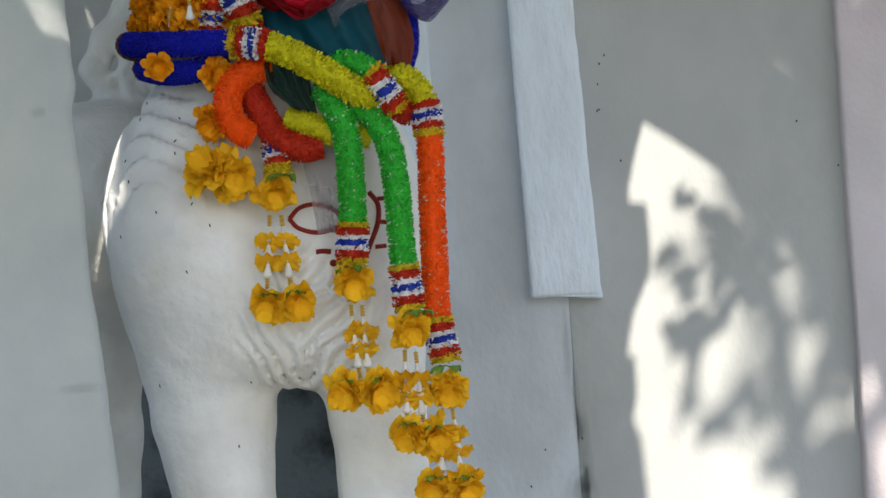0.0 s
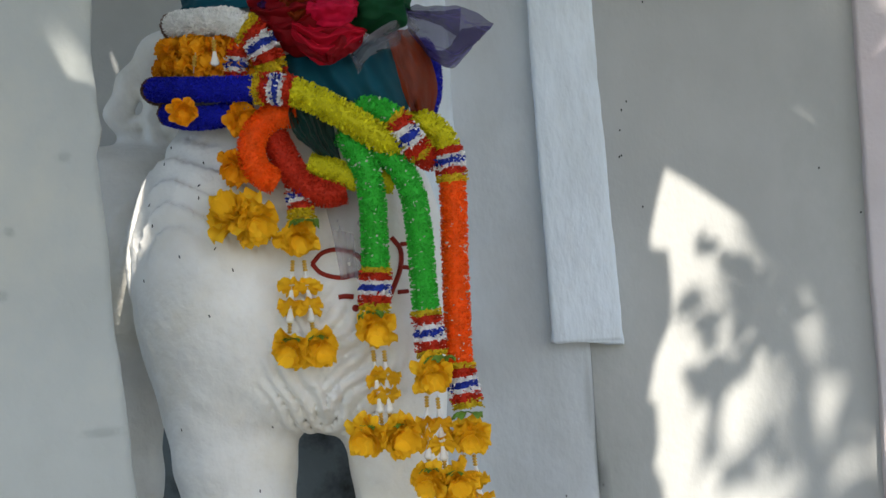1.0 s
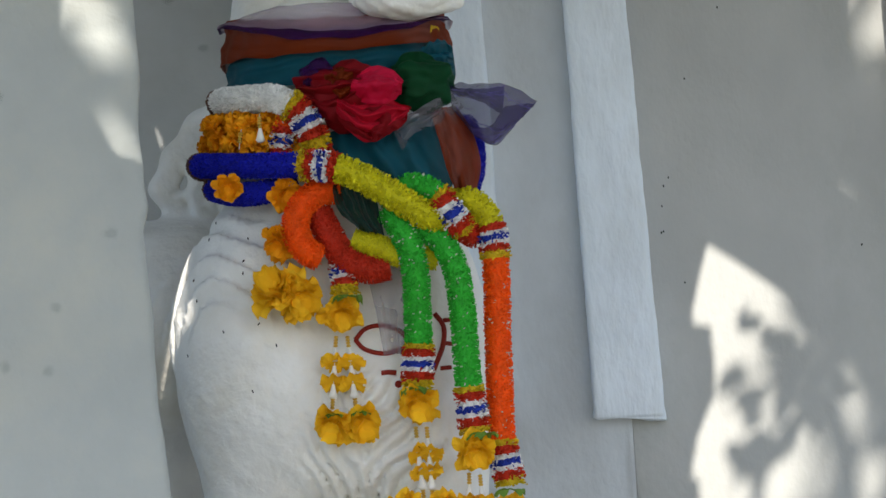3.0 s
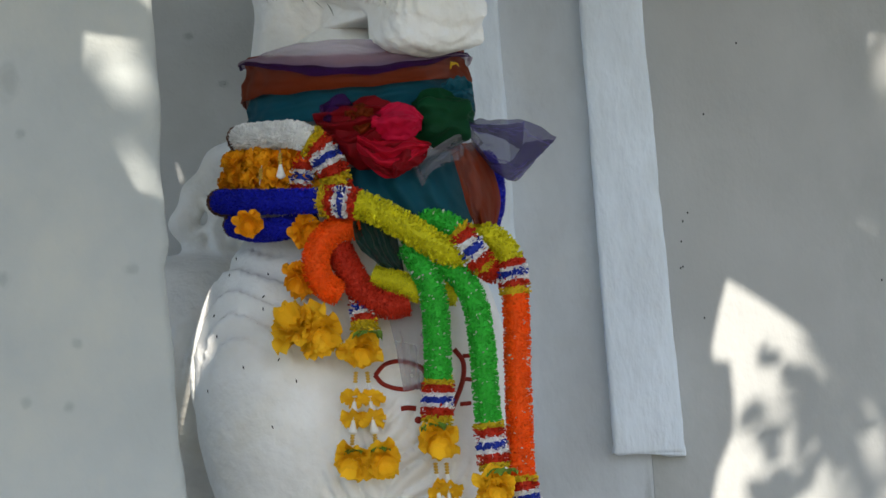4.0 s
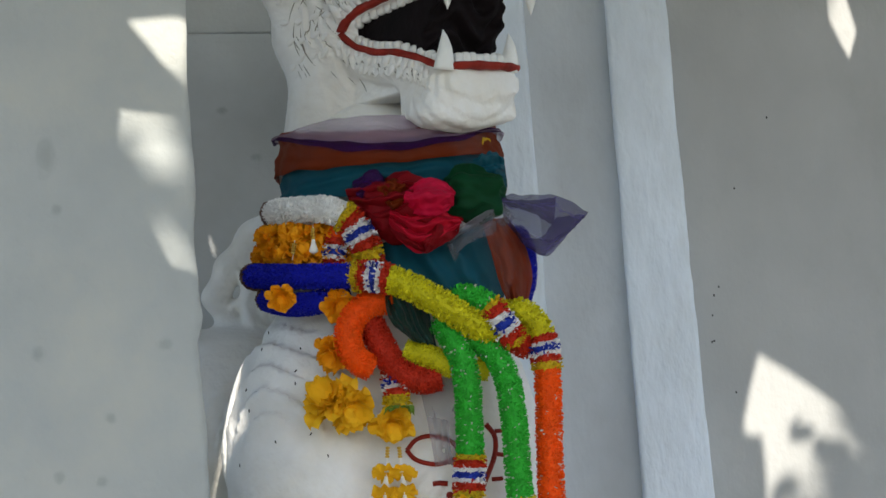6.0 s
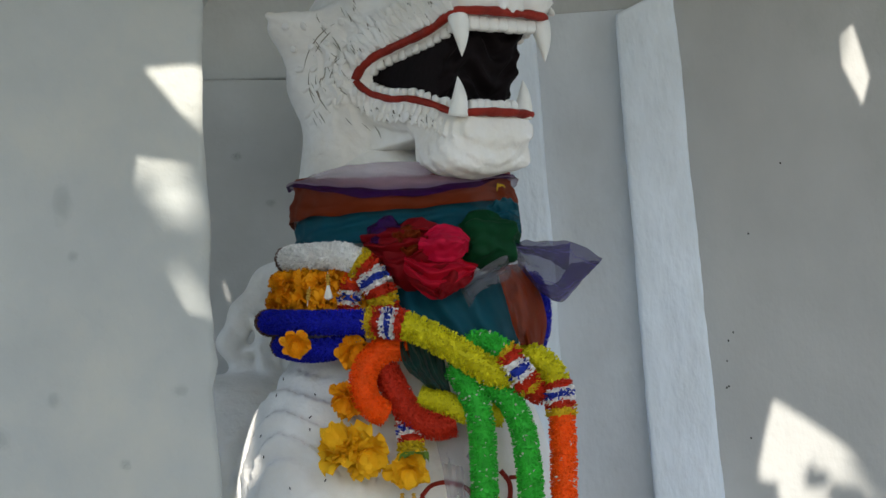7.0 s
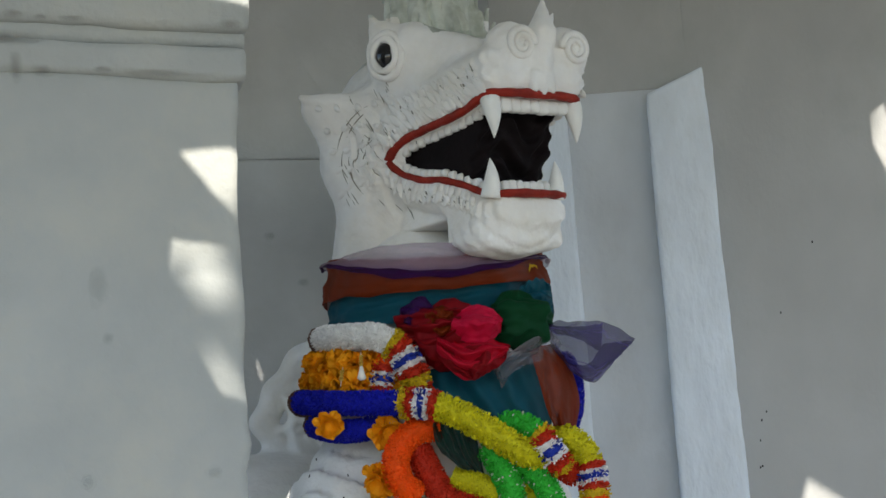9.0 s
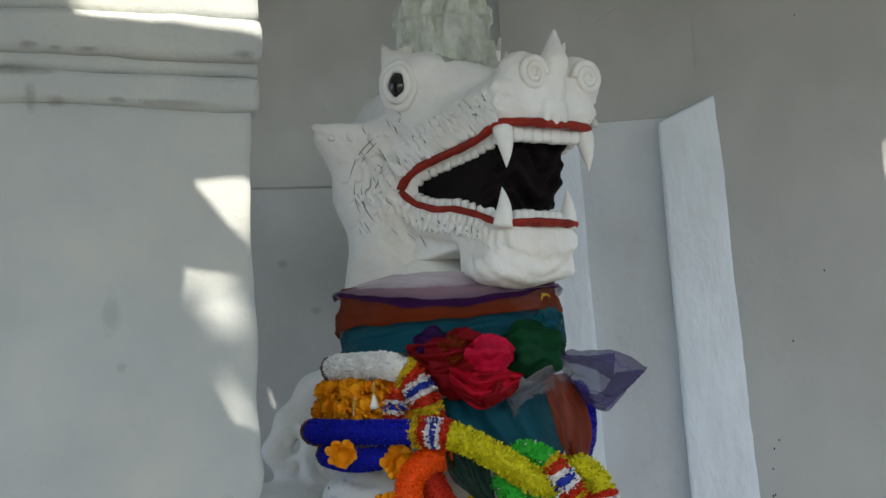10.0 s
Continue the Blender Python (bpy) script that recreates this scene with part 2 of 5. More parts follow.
# back wall behind the statue, upper band set back above a shadow line
bm = rough_block([on(L0, LD, LN, -1.6, 0), on(L0, LD, LN, 0.62, 0), on(L0, LD, LN, 0.62, 2.4052), on(L0, LD, LN, -1.6, 2.4052)], -LN * 0.25, 0.09, 0.006, 1)
wall_left = tagged(part("wall_north", bm, PLASTER, smooth=True), "whitewashed plaster back wall with faint stains", "wall", kind="structure")
bm = rough_block([on(L0, LD, LN, -1.6, 2.4052 + 0.004, -0.02), on(L0, LD, LN, 0.62, 2.4052 + 0.004, -0.02), on(L0, LD, LN, 0.62, 3.1, -0.02), on(L0, LD, LN, -1.6, 3.1, -0.02)], -LN * 0.25, 0.09, 0.006, 2)
tagged(part("wall_north_lunette", bm, PLASTER, smooth=True), "grey-white plaster lunette under the vault", "wall", kind="structure")
# added panel low on the wall: blue-grey paints the shade there, black dirt the stains
bm = rough_block([on(L0, LD, LN, -1.6, 0, 0.012), on(L0, LD, LN, 0.6, 0, 0.012), on(L0, LD, LN, 0.6, 1.2877, 0.012), on(L0, LD, LN, -1.6, 1.2877, 0.012)], -LN * 0.05, 0.08, 0.003, 9)
tagged(part("dado", bm, WALL_SHADE, smooth=True), "dark blue-grey panel of painted shade and stains along the back wall", "dado", kind="structure")
# right wall
JOINT = 0.2546
bm = rough_block([on(R0, RD, RN, -0.12, 0), on(R0, RD, RN, JOINT + 0.05, 0), on(R0, RD, RN, JOINT + 0.05, 3.1), on(R0, RD, RN, -0.12, 3.1)], -RN * 0.25, 0.07, 0.003, 3)
tagged(part("wall_east", bm, PLASTER_COOL, smooth=True), "cool bluish-white plaster wall beside the statue", "wall", kind="structure")
bm = rough_block([on(R0, RD, RN, JOINT, 0, 0.003), on(R0, RD, RN, 1.06, 0, 0.003), on(R0, RD, RN, 1.06, 3.1, 0.003), on(R0, RD, RN, JOINT, 3.1, 0.003)], -RN * 0.24, 0.07, 0.003, 13, 0.003)
# thin slab over the upper wall; its darker grey paints in the vault's shade
bm_head = rough_block([on(R0, RD, RN, -0.12, 2.46, 0.0025), on(R0, RD, RN, JOINT + 0.04, 2.46, 0.0025), on(R0, RD, RN, JOINT + 0.04, 3.1, 0.0025), on(R0, RD, RN, -0.12, 3.1, 0.0025)], -RN * 0.2, 0.07, 0.003, 3, 0.002)
tagged(part("wall_east_shade", bm_head, PLASTER_GREY, smooth=True), "greyish plaster slab painting in the shade above the pilasters", "wall", kind="structure")
wall_east = tagged(part("wall_east_end", bm, PLASTER_GREY, smooth=True), "greyish plaster wall with sunlit leaf shadows", "wall", kind="structure")


def rib(name, s_top, s_bottom, z_top, z_bottom, w_top, w_bottom, thick, mat, seed, slope=0.0):
    c = [on(R0, RD, RN, s_bottom - w_bottom, z_bottom, thick), on(R0, RD, RN, s_bottom, z_bottom, thick), on(R0, RD, RN, s_top, z_top, thick), on(R0, RD, RN, s_top - w_top, z_top - slope, thick)]
    bm = rough_block(c, -RN * (thick + 0.02), 0.03, 0.004, seed, 0.008)
    return part(name, bm, mat, smooth=True)


rib_front = tagged(rib("pilaster", 0.2852, 0.3158, 2.4877, 1.3836, 0.2852 - 0.1732, 0.3158 - 0.1863, 0.05, PLASTER_BLUE, 4, 2.4877 - 2.4403), "bluish-white plaster pilaster with a rough foot", "pilaster", kind="structure")
tagged(rib("pilaster", 0.019, 0.0367, 2.4447, 1.3968, 0.2, 0.22, 0.04, PLASTER_BLUE, 5), "bluish-white plaster pilaster beside the wall corner", "pilaster", kind="structure")

bm = rough_block([on(R0, RD, RN, 0.182, 1.386, 0.051), on(R0, RD, RN, 0.319, 1.374, 0.051), on(R0, RD, RN, 0.317, 1.405, 0.0495), on(R0, RD, RN, 0.186, 1.412, 0.0495)], -RN * 0.065, 0.009, 0.011, 17, 0.006)
part("foot", bm, PLASTER_BLUE, rib_front, "rough white plaster foot", smooth=True)

# near pillar with cornice mouldings; its edge swells towards the foot
EDGE = [(0.028, 1.097), (0.026, 1.185), (0.021, 1.322), (0.009, 1.472), (0.006, 1.621), (-0.002, 1.702), (0.006, 1.733), (-0.001, 1.841), (0.000, 1.998), (0.000, 2.160), (0.003, 2.250)]


def pillar_edge(z):
    return float(np.interp(z, [e[1] for e in EDGE], [e[0] for e in EDGE]))


bm = rough_block([on(P0, PD, PN, -1.2, 0.0), on(P0, PD, PN, 0, 0.0), on(P0, PD, PN, 0, 2.2539), on(P0, PD, PN, -1.2, 2.2539)], -PN * 0.16, 0.03, 0.006, 6, 0.014)
for v in bm.verts:
    s = (v.co - P0) @ PD
    v.co += PD * ((s + 1.2) / 1.2 * pillar_edge(v.co.z))
pillar = tagged(part("pillar", bm, PLASTER_PILLAR, smooth=True), "whitewashed plaster pillar with stained cornice mouldings", "pillar", kind="structure")
for k, (z0, z1, s1, off) in enumerate([(2.241, 2.294, 0.015, 0.014), (2.290, 2.325, 0.016, 0.006), (2.313, 2.377, 0.018, 0.022), (2.374, 2.484, 0.017, 0.012)]):
    bm = rough_block([on(P0, PD, PN, -1.22, z0, off), on(P0, PD, PN, s1, z0, off), on(P0, PD, PN, s1, z1, off), on(P0, PD, PN, -1.22, z1, off)], -PN * (0.18 + off), 0.02, 0.006, 11 + k, 0.014)
    part("cornice_moulding", bm, PLASTER_PILLAR, pillar, smooth=True)

# side return at the end of the right wall, pinkish limewash
bm = rough_block([on(R0, RD, RN, 0.7703, 0, 0.03), on(R0, RD, RN, 1.3, 0, 0.03), on(R0, RD, RN, 1.3, 3.1, 0.03), on(R0, RD, RN, 0.781, 3.1, 0.03)], -RN * 0.2, 0.06, 0.005, 21, 0.008)
tagged(part("wall_return", bm, PLASTER_PINK, smooth=True), "pinkish-white plaster return at the wall's end", "wall", kind="structure")

# vault between the two walls
bm = bmesh.new()
left_arc = smooth_path([(-0.2438, 0.71, 2.4077), (-0.2988, 0.7022, 2.4693), (-0.3421, 0.6961, 2.5405), (-0.386, 0.69, 2.6047), (-0.43, 0.6838, 2.6693), (-0.4864, 0.6759, 2.7147), (-0.5317, 0.6695, 2.7489), (-0.644, 0.6537, 2.8937)], 24)[0]
right_arc = smooth_path([(-0.0514, 0.529, 2.4309), (0.0077, 0.5248, 2.4948), (0.067, 0.5207, 2.5589), (0.1258, 0.5166, 2.6118), (0.1843, 0.5125, 2.6589), (0.254, 0.5076, 2.7051), (0.3124, 0.5035, 2.7466), (0.476, 0.4921, 2.8607)], 24)[0]
grid = []
for i in range(24):
    row = []
    for k in range(14):
        f = k / 13
        p = Vector(left_arc[i]) * (1 - f) + Vector(right_arc[i]) * f
        p += Vector((0.3, 1.0, 0)).normalized() * (math.sin(f * math.pi) * 0.05) + Vector((0, noise.noise(p * 5) * 0.006, 0))
        row.append(bm.verts.new(p))
    grid.append(row)
for i in range(23):
    for k in range(13):
        bm.faces.new((grid[i][k], grid[i][k + 1], grid[i + 1][k + 1], grid[i + 1][k]))
tagged(part("ceiling", bm, PLASTER, smooth=True), "grey-white plaster vault springing from the corner", "ceiling", kind="structure")

# unseen roof added above for shade, with holes cut to shape the sun patches
bm = bmesh.new()
roof_z = 3.12


def roof_ring(points, z):
    return [bm.verts.new((x, y, z)) for x, y in points]


# holes cut for the sun patches: one over the end wall, two over the pillar, one over its cornice, and smaller ones
HOLES = [
    [(0.989, -0.761), (0.989, -0.814), (0.993, -0.875), (1.011, -0.912), (1.042, -0.92), (1.064, -0.973), (1.071, -1.006), (1.06, -1.067), (1.067, -1.147), (1.092, -1.165), (1.105, -1.202), (1.107, -1.251), (1.14, -1.291), (1.173, -1.37), (1.208, -1.478), (1.642, -1.532), (1.594, -1.364), (1.524, -1.226), (1.427, -1.097), (1.341, -1.009), (1.213, -0.901), (1.119, -0.837), (1.032, -0.784)]]
SMALL_HOLES = [
    [(-0.145, -1.323), (-0.094, -1.301), (-0.027, -1.272), (0.014, -1.401), (-0.019, -1.393), (-0.064, -1.371), (-0.109, -1.346)],
    [(-0.099, -1.431), (-0.032, -1.412), (0.02, -1.417), (0.085, -1.618), (0.037, -1.618), (-0.038, -1.559), (-0.089, -1.497)],
    [(-0.376, -1.15), (-0.098, -1.03), (-0.062, -1.139), (-0.121, -1.154), (-0.25, -1.195), (-0.332, -1.221)],
    [(1.138, -0.39), (1.301, -0.411), (1.371, -0.658), (1.305, -0.711), (1.258, -0.76), (1.203, -0.725), (1.171, -0.589)],
    [(-0.146, -0.328), (-0.134, -0.328), (-0.101, -0.376), (-0.104, -0.388), (-0.114, -0.383)],
    [(0.951, -0.178), (0.97, -0.162), (1.035, -0.271), (1.034, -0.326), (0.979, -0.255)],
    [(0.105, -1.276), (0.109, -1.348), (0.119, -1.4), (0.154, -1.474), (0.133, -1.472), (0.1, -1.399), (0.092, -1.347), (0.09, -1.275)]]
edges = []
for ring in [roof_ring([(-2.2, -2.55), (2.6, -2.55), (2.6, 1.3), (-2.2, 1.3)], roof_z)] + [roof_ring(h, roof_z) for h in HOLES + SMALL_HOLES]:
    edges += [bm.edges.new((ring[i], ring[(i + 1) % len(ring)])) for i in range(len(ring))]
bmesh.ops.triangle_fill(bm, use_beauty=True, edges=edges)
top = bmesh.ops.extrude_face_region(bm, geom=list(bm.faces))
bmesh.ops.translate(bm, vec=(0, 0, 0.03), verts=[g for g in top["geom"] if isinstance(g, bmesh.types.BMVert)])
bmesh.ops.recalc_face_normals(bm, faces=bm.faces)
tagged(part("shade_roof", bm, PLASTER), "unseen plastered roof added to shade the statue, with holes shaping the sun patches", "roof", kind="structure")

# stains and specks on the plaster
STAIN_BROWN = material("brown_damp_stain", (0.16, 0.12, 0.06), 0.9, 0.4, 40.0, 0.2, 120.0, alpha=0.07)
STAIN_GREY = material("grey_mould_stain", (0.10, 0.11, 0.11), 0.9, 0.4, 30.0, 0.2, 120.0, alpha=0.04)
SPECK = material("black_speck", (0.03, 0.03, 0.03), 0.9, 0.3, 60.0, 0.2, 200.0)


def stain(parent, base, along, out, at_, width, height, mat, seed, off=0.0075):
    """A thin uneven patch of stain lying on a plaster face."""
    bm = bmesh.new()
    ring = []
    for i in range(18):
        t = 6.283 * i / 18
        k = 1 + 0.35 * noise.noise(Vector((math.cos(t) * 1.6, math.sin(t) * 1.6, seed * 3.3)))
        ring.append(bm.verts.new(on(base, along, out, at_[0] + math.cos(t) * width * k, at_[1] + math.sin(t) * height * k, off)))
    bm.faces.new(ring)
    return part("stain", bm, mat, parent)


for k, (u, w, h) in enumerate([((-0.049, 1.6979), 0.009, 0.006), ((-0.1241, 1.6027), 0.006, 0.006), ((-0.2154, 1.6893), 0.007, 0.008), ((-0.1919, 1.5288), 0.006, 0.007), ((-0.138, 1.5208), 0.006, 0.006), ((-0.1864, 1.8792), 0.006, 0.006), ((-0.1993, 1.9503), 0.01, 0.02), ((-0.29, 1.6411), 0.012, 0.012), ((-0.0192, 1.3352), 0.022, 0.006)]):
    for j in range(3):
        stain(pillar, P0, PD, PN, u, w * 1.5 * (1 - 0.25 * j), h * 1.5 * (1 - 0.25 * j), STAIN_GREY, k * 5 + j, 0.007 + 0.0012 * j)
for k, (u, w, h, off) in enumerate([((-0.3097, 2.3179), 0.012, 0.006, 0.022), ((-0.2729, 2.3149), 0.009, 0.004, 0.022), ((-0.2327, 2.3153), 0.014, 0.004, 0.022), ((-0.0133, 2.3177), 0.014, 0.006, 0.022), ((-0.3063, 2.2462), 0.008, 0.018, 0.014), ((-0.2703, 2.2421), 0.012, 0.007, 0.014), ((-0.1904, 2.2469), 0.012, 0.005, 0.014), ((-0.3295, 2.2876), 0.05, 0.008, 0.006), ((-0.1168, 2.2457), 0.05, 0.005, 0.014)]):
    for j in range(4):
        stain(pillar, P0, PD, PN, u, w * 1.3 * (1 - 0.22 * j), h * 1.3 * (1 - 0.22 * j), STAIN_BROWN, k * 7 + j + 50, off + 0.007 + 0.0012 * j)
for k, (u, w, h) in enumerate([((0.2458, 1.2837), 0.008, 0.09), ((0.2563, 1.1778), 0.007, 0.1), ((0.2662, 1.0931), 0.012, 0.1), ((0.2559, 1.0202), 0.03, 0.04)]):
    for j in range(4):
        stain(wall_east, R0, RD, RN, u, w * 1.2 * (1 - 0.2 * j), h * (1 - 0.15 * j), STAIN_GREY, k * 3 + j + 90, 0.0095 + 0.0012 * j)
for k, u in enumerate([(0.3361, 1.7242), (0.3692, 1.6272), (0.2628, 1.1196), (0.7676, 1.5907), (0.3362, 1.7715), (0.6966, 1.6774), (0.8217, 1.7261), (0.3321, 1.7223), (0.3516, 1.8237), (0.4531, 2.6417), (0.3935, 2.0066), (0.3415, 1.8088), (0.4631, 2.1366), (0.1934, 1.1032), (0.1626, 1.0368)]):
    stain(wall_east, R0, RD, RN, u, 0.0015, 0.0023, SPECK, k + 200, 0.0098)
for k, u in enumerate([(0.0694, 2.1491), (0.0058, 2.2453), (0.0724, 2.015), (-0.0013, 1.816)]):
    for j in range(4):
        stain(wall_left, L0, LD, LN, u, 0.013 * (1 - 0.2 * j), 0.010 * (1 - 0.2 * j), STAIN_GREY, k + 300 + j, 0.0078 + 0.0012 * j)

# plinth under the statue
bm = rough_block([(-0.75, -0.3, 0.0), (0.35, -0.3, 0.0), (0.35, -0.3, 0.72), (-0.75, -0.3, 0.72)], (0, 0.85, 0), 0.08, 0.006, 8, 0.01)
tagged(part("plinth", bm, CEMENT, smooth=True), "grey cement plinth under the lion statue", "plinth")

# unseen lintel added along the roof's front edge to limit the sky light
bm = rough_block([(-2.2, -2.5, 2.95), (2.6, -2.5, 2.95), (2.6, -2.5, 3.115), (-2.2, -2.5, 3.115)], (0, -0.2, 0), 0.3, 0.004, 31, 0.01)
tagged(part("lintel", bm, PLASTER, smooth=True), "unseen plastered lintel added along the shade roof's front edge to limit skylight", "lintel", kind="structure")

# unseen posts added to carry that lintel
for x in (-2.0, 2.4):
    bm = rough_block([(x - 0.17, -2.47, 0.0), (x + 0.17, -2.47, 0.0), (x + 0.17, -2.47, 2.945), (x - 0.17, -2.47, 2.945)], (0, -0.26, 0), 0.15, 0.005, 41, 0.012)
    tagged(part("roof_post", bm, PLASTER_PILLAR, smooth=True), "unseen whitewashed plaster post added under the lintel", "pillar", kind="structure")

# tree in the courtyard whose leaves dapple the sun
TREE_AT = R0 + RD * 0.7 + UP * 1.3 + TO_SUN * 6.2
tree = tagged(new("tree"), "leafy courtyard tree with a bare trunk", "tree")
tree.location = (TREE_AT.x + 0.3, TREE_AT.y - 0.5, 0)
BARK = material("brown_bark", (0.16, 0.11, 0.07), 0.9, 0.3, 8.0, 0.8, 40.0)
path, _ = smooth_path([(0, 0, 0), (0.1, 0.05, 2.2), (-0.05, 0.1, 4.2), (-0.2, 0.3, TREE_AT.z)], 24)
v, f = sweep(path, np.linspace(0.19, 0.05, 24), 12)
mesh_object("trunk", v, f, BARK, None, True, tree)
rng = random.Random(3)
for k in range(6):
    ang = k * 1.05
    path, _ = smooth_path([(-0.05, 0.1, TREE_AT.z - 2.2 + 0.2 * k), (0.6 * math.cos(ang), 0.6 * math.sin(ang), TREE_AT.z - 1.0 + 0.1 * k), (1.3 * math.cos(ang), 1.3 * math.sin(ang), TREE_AT.z + rng.uniform(-0.4, 0.6))], 12)
    v, f = sweep(path, np.linspace(0.05, 0.012, 12), 8)
    mesh_object("limb", v, f, BARK, None, True, tree)
verts, faces = [], []


def leaf(c, rng, size):
    n = Vector((rng.gauss(0, 0.6), rng.gauss(0, 0.6), 1)).normalized()
    u = n.orthogonal().normalized()
    w = n.cross(u)
    ang = rng.uniform(0, 6.28)
    u, w = u * math.cos(ang) + w * math.sin(ang), w * math.cos(ang) - u * math.sin(ang)
    base = len(verts)
    for a, b, h in ((-0.08, 0, 0), (-0.03, 0.035, 0.008), (0.03, 0.03, 0.008), (0.08, 0, -0.01), (0.03, -0.03, 0.008), (-0.03, -0.035, 0.008)):
        verts.append(c - tree.location + (u * a + w * b + n * h) * size)
    faces.append(tuple(base + i for i in range(6)))


# boughs: along the end wall and up it where the shade falls, the bough's two ends; its spread, leaves, distance towards the sun and leaf size
BOUGHS = [
    (0.46, 1.56, 0.66, 1.40, 0.004, 22, 2.7, 0.30), (0.43, 1.41, 0.58, 1.38, 0.02, 14, 3.6, 0.42), (0.50, 1.34, 0.47, 1.24, 0.015, 7, 4.0, 0.45),
    (0.47, 1.20, 0.46, 1.15, 0.01, 4, 5.0, 0.55), (0.53, 1.14, 0.48, 1.11, 0.012, 5, 5.0, 0.6), (0.72, 1.16, 0.60, 1.01, 0.012, 8, 5.6, 0.55),
    (0.60, 1.60, 0.74, 1.45, 0.025, 22, 6.0, 1.0), (0.72, 1.46, 0.84, 1.22, 0.03, 26, 6.2, 1.0), (0.84, 1.24, 0.90, 0.98, 0.04, 26, 6.4, 1.0),
    (0.78, 1.52, 0.92, 1.25, 0.05, 22, 6.4, 1.0), (0.68, 2.08, 0.78, 1.84, 0.05, 26, 7.5, 1.0), (0.66, 1.88, 0.76, 1.74, 0.03, 18, 7.5, 1.0), (0.67, 1.80, 0.72, 1.74, 0.012, 8, 8.5, 0.9), (0.56, 1.40, 0.66, 1.05, 0.05, 18, 9.0, 0.6),
    (0.52, 1.47, 0.60, 1.44, 0.01, 7, 5.0, 0.5), (0.50, 1.30, 0.62, 1.40, 0.012, 10, 3.4, 0.4), (0.44, 1.30, 0.46, 1.27, 0.006, 3, 3.4, 0.4)]
rng = random.Random(3)
for s0, z0, s1, z1, spread, count, far, size in BOUGHS:
    for k in range(count):
        f = (k + rng.random()) / count
        leaf(on(R0, RD, RN, s0 + (s1 - s0) * f + rng.gauss(0, spread), z0 + (z1 - z0) * f + rng.gauss(0, spread)) + TO_SUN * (far + rng.gauss(0, 0.12)), rng, size * rng.uniform(0.7, 1.3))
# boughs over the pillar
rng = random.Random(6)
for s0, z0, spread, count in ((-0.13, 1.87, 0.04, 9), (-0.07, 1.77, 0.04, 12), (-0.29, 2.36, 0.03, 3), (-0.04, 1.93, 0.03, 2)):
    for k in range(count):
        leaf(on(P0, PD, PN, s0 + rng.gauss(0, spread), z0 + rng.gauss(0, spread)) + TO_SUN * (6.0 + rng.gauss(0, 0.3)), rng, rng.uniform(0.7, 1.2))
# the rest of the crown, in clumps, clear of the boughs' gaps
for k in range(LEAVES):
    if k % 9 == 0:
        heart = Vector((rng.gauss(0, 1), rng.gauss(0, 1), rng.gauss(0, 1))).normalized() * (1.9 * rng.random() ** 0.45)
    c = TREE_AT + heart + Vector((rng.gauss(0, 1), rng.gauss(0, 1), rng.gauss(0, 0.8))) * 0.11
    foot = c - TO_SUN * ((c - R0).dot(RN) / TO_SUN.dot(RN))
    if not (0.2 < (foot - R0).dot(RD) < 0.9 and foot.z < 2.2):
        leaf(c, rng, rng.uniform(0.7, 1.3))
tagged(mesh_object("crown", verts, faces, GREEN_LEAF, None, False, tree), "green leaves", kind="stuff")


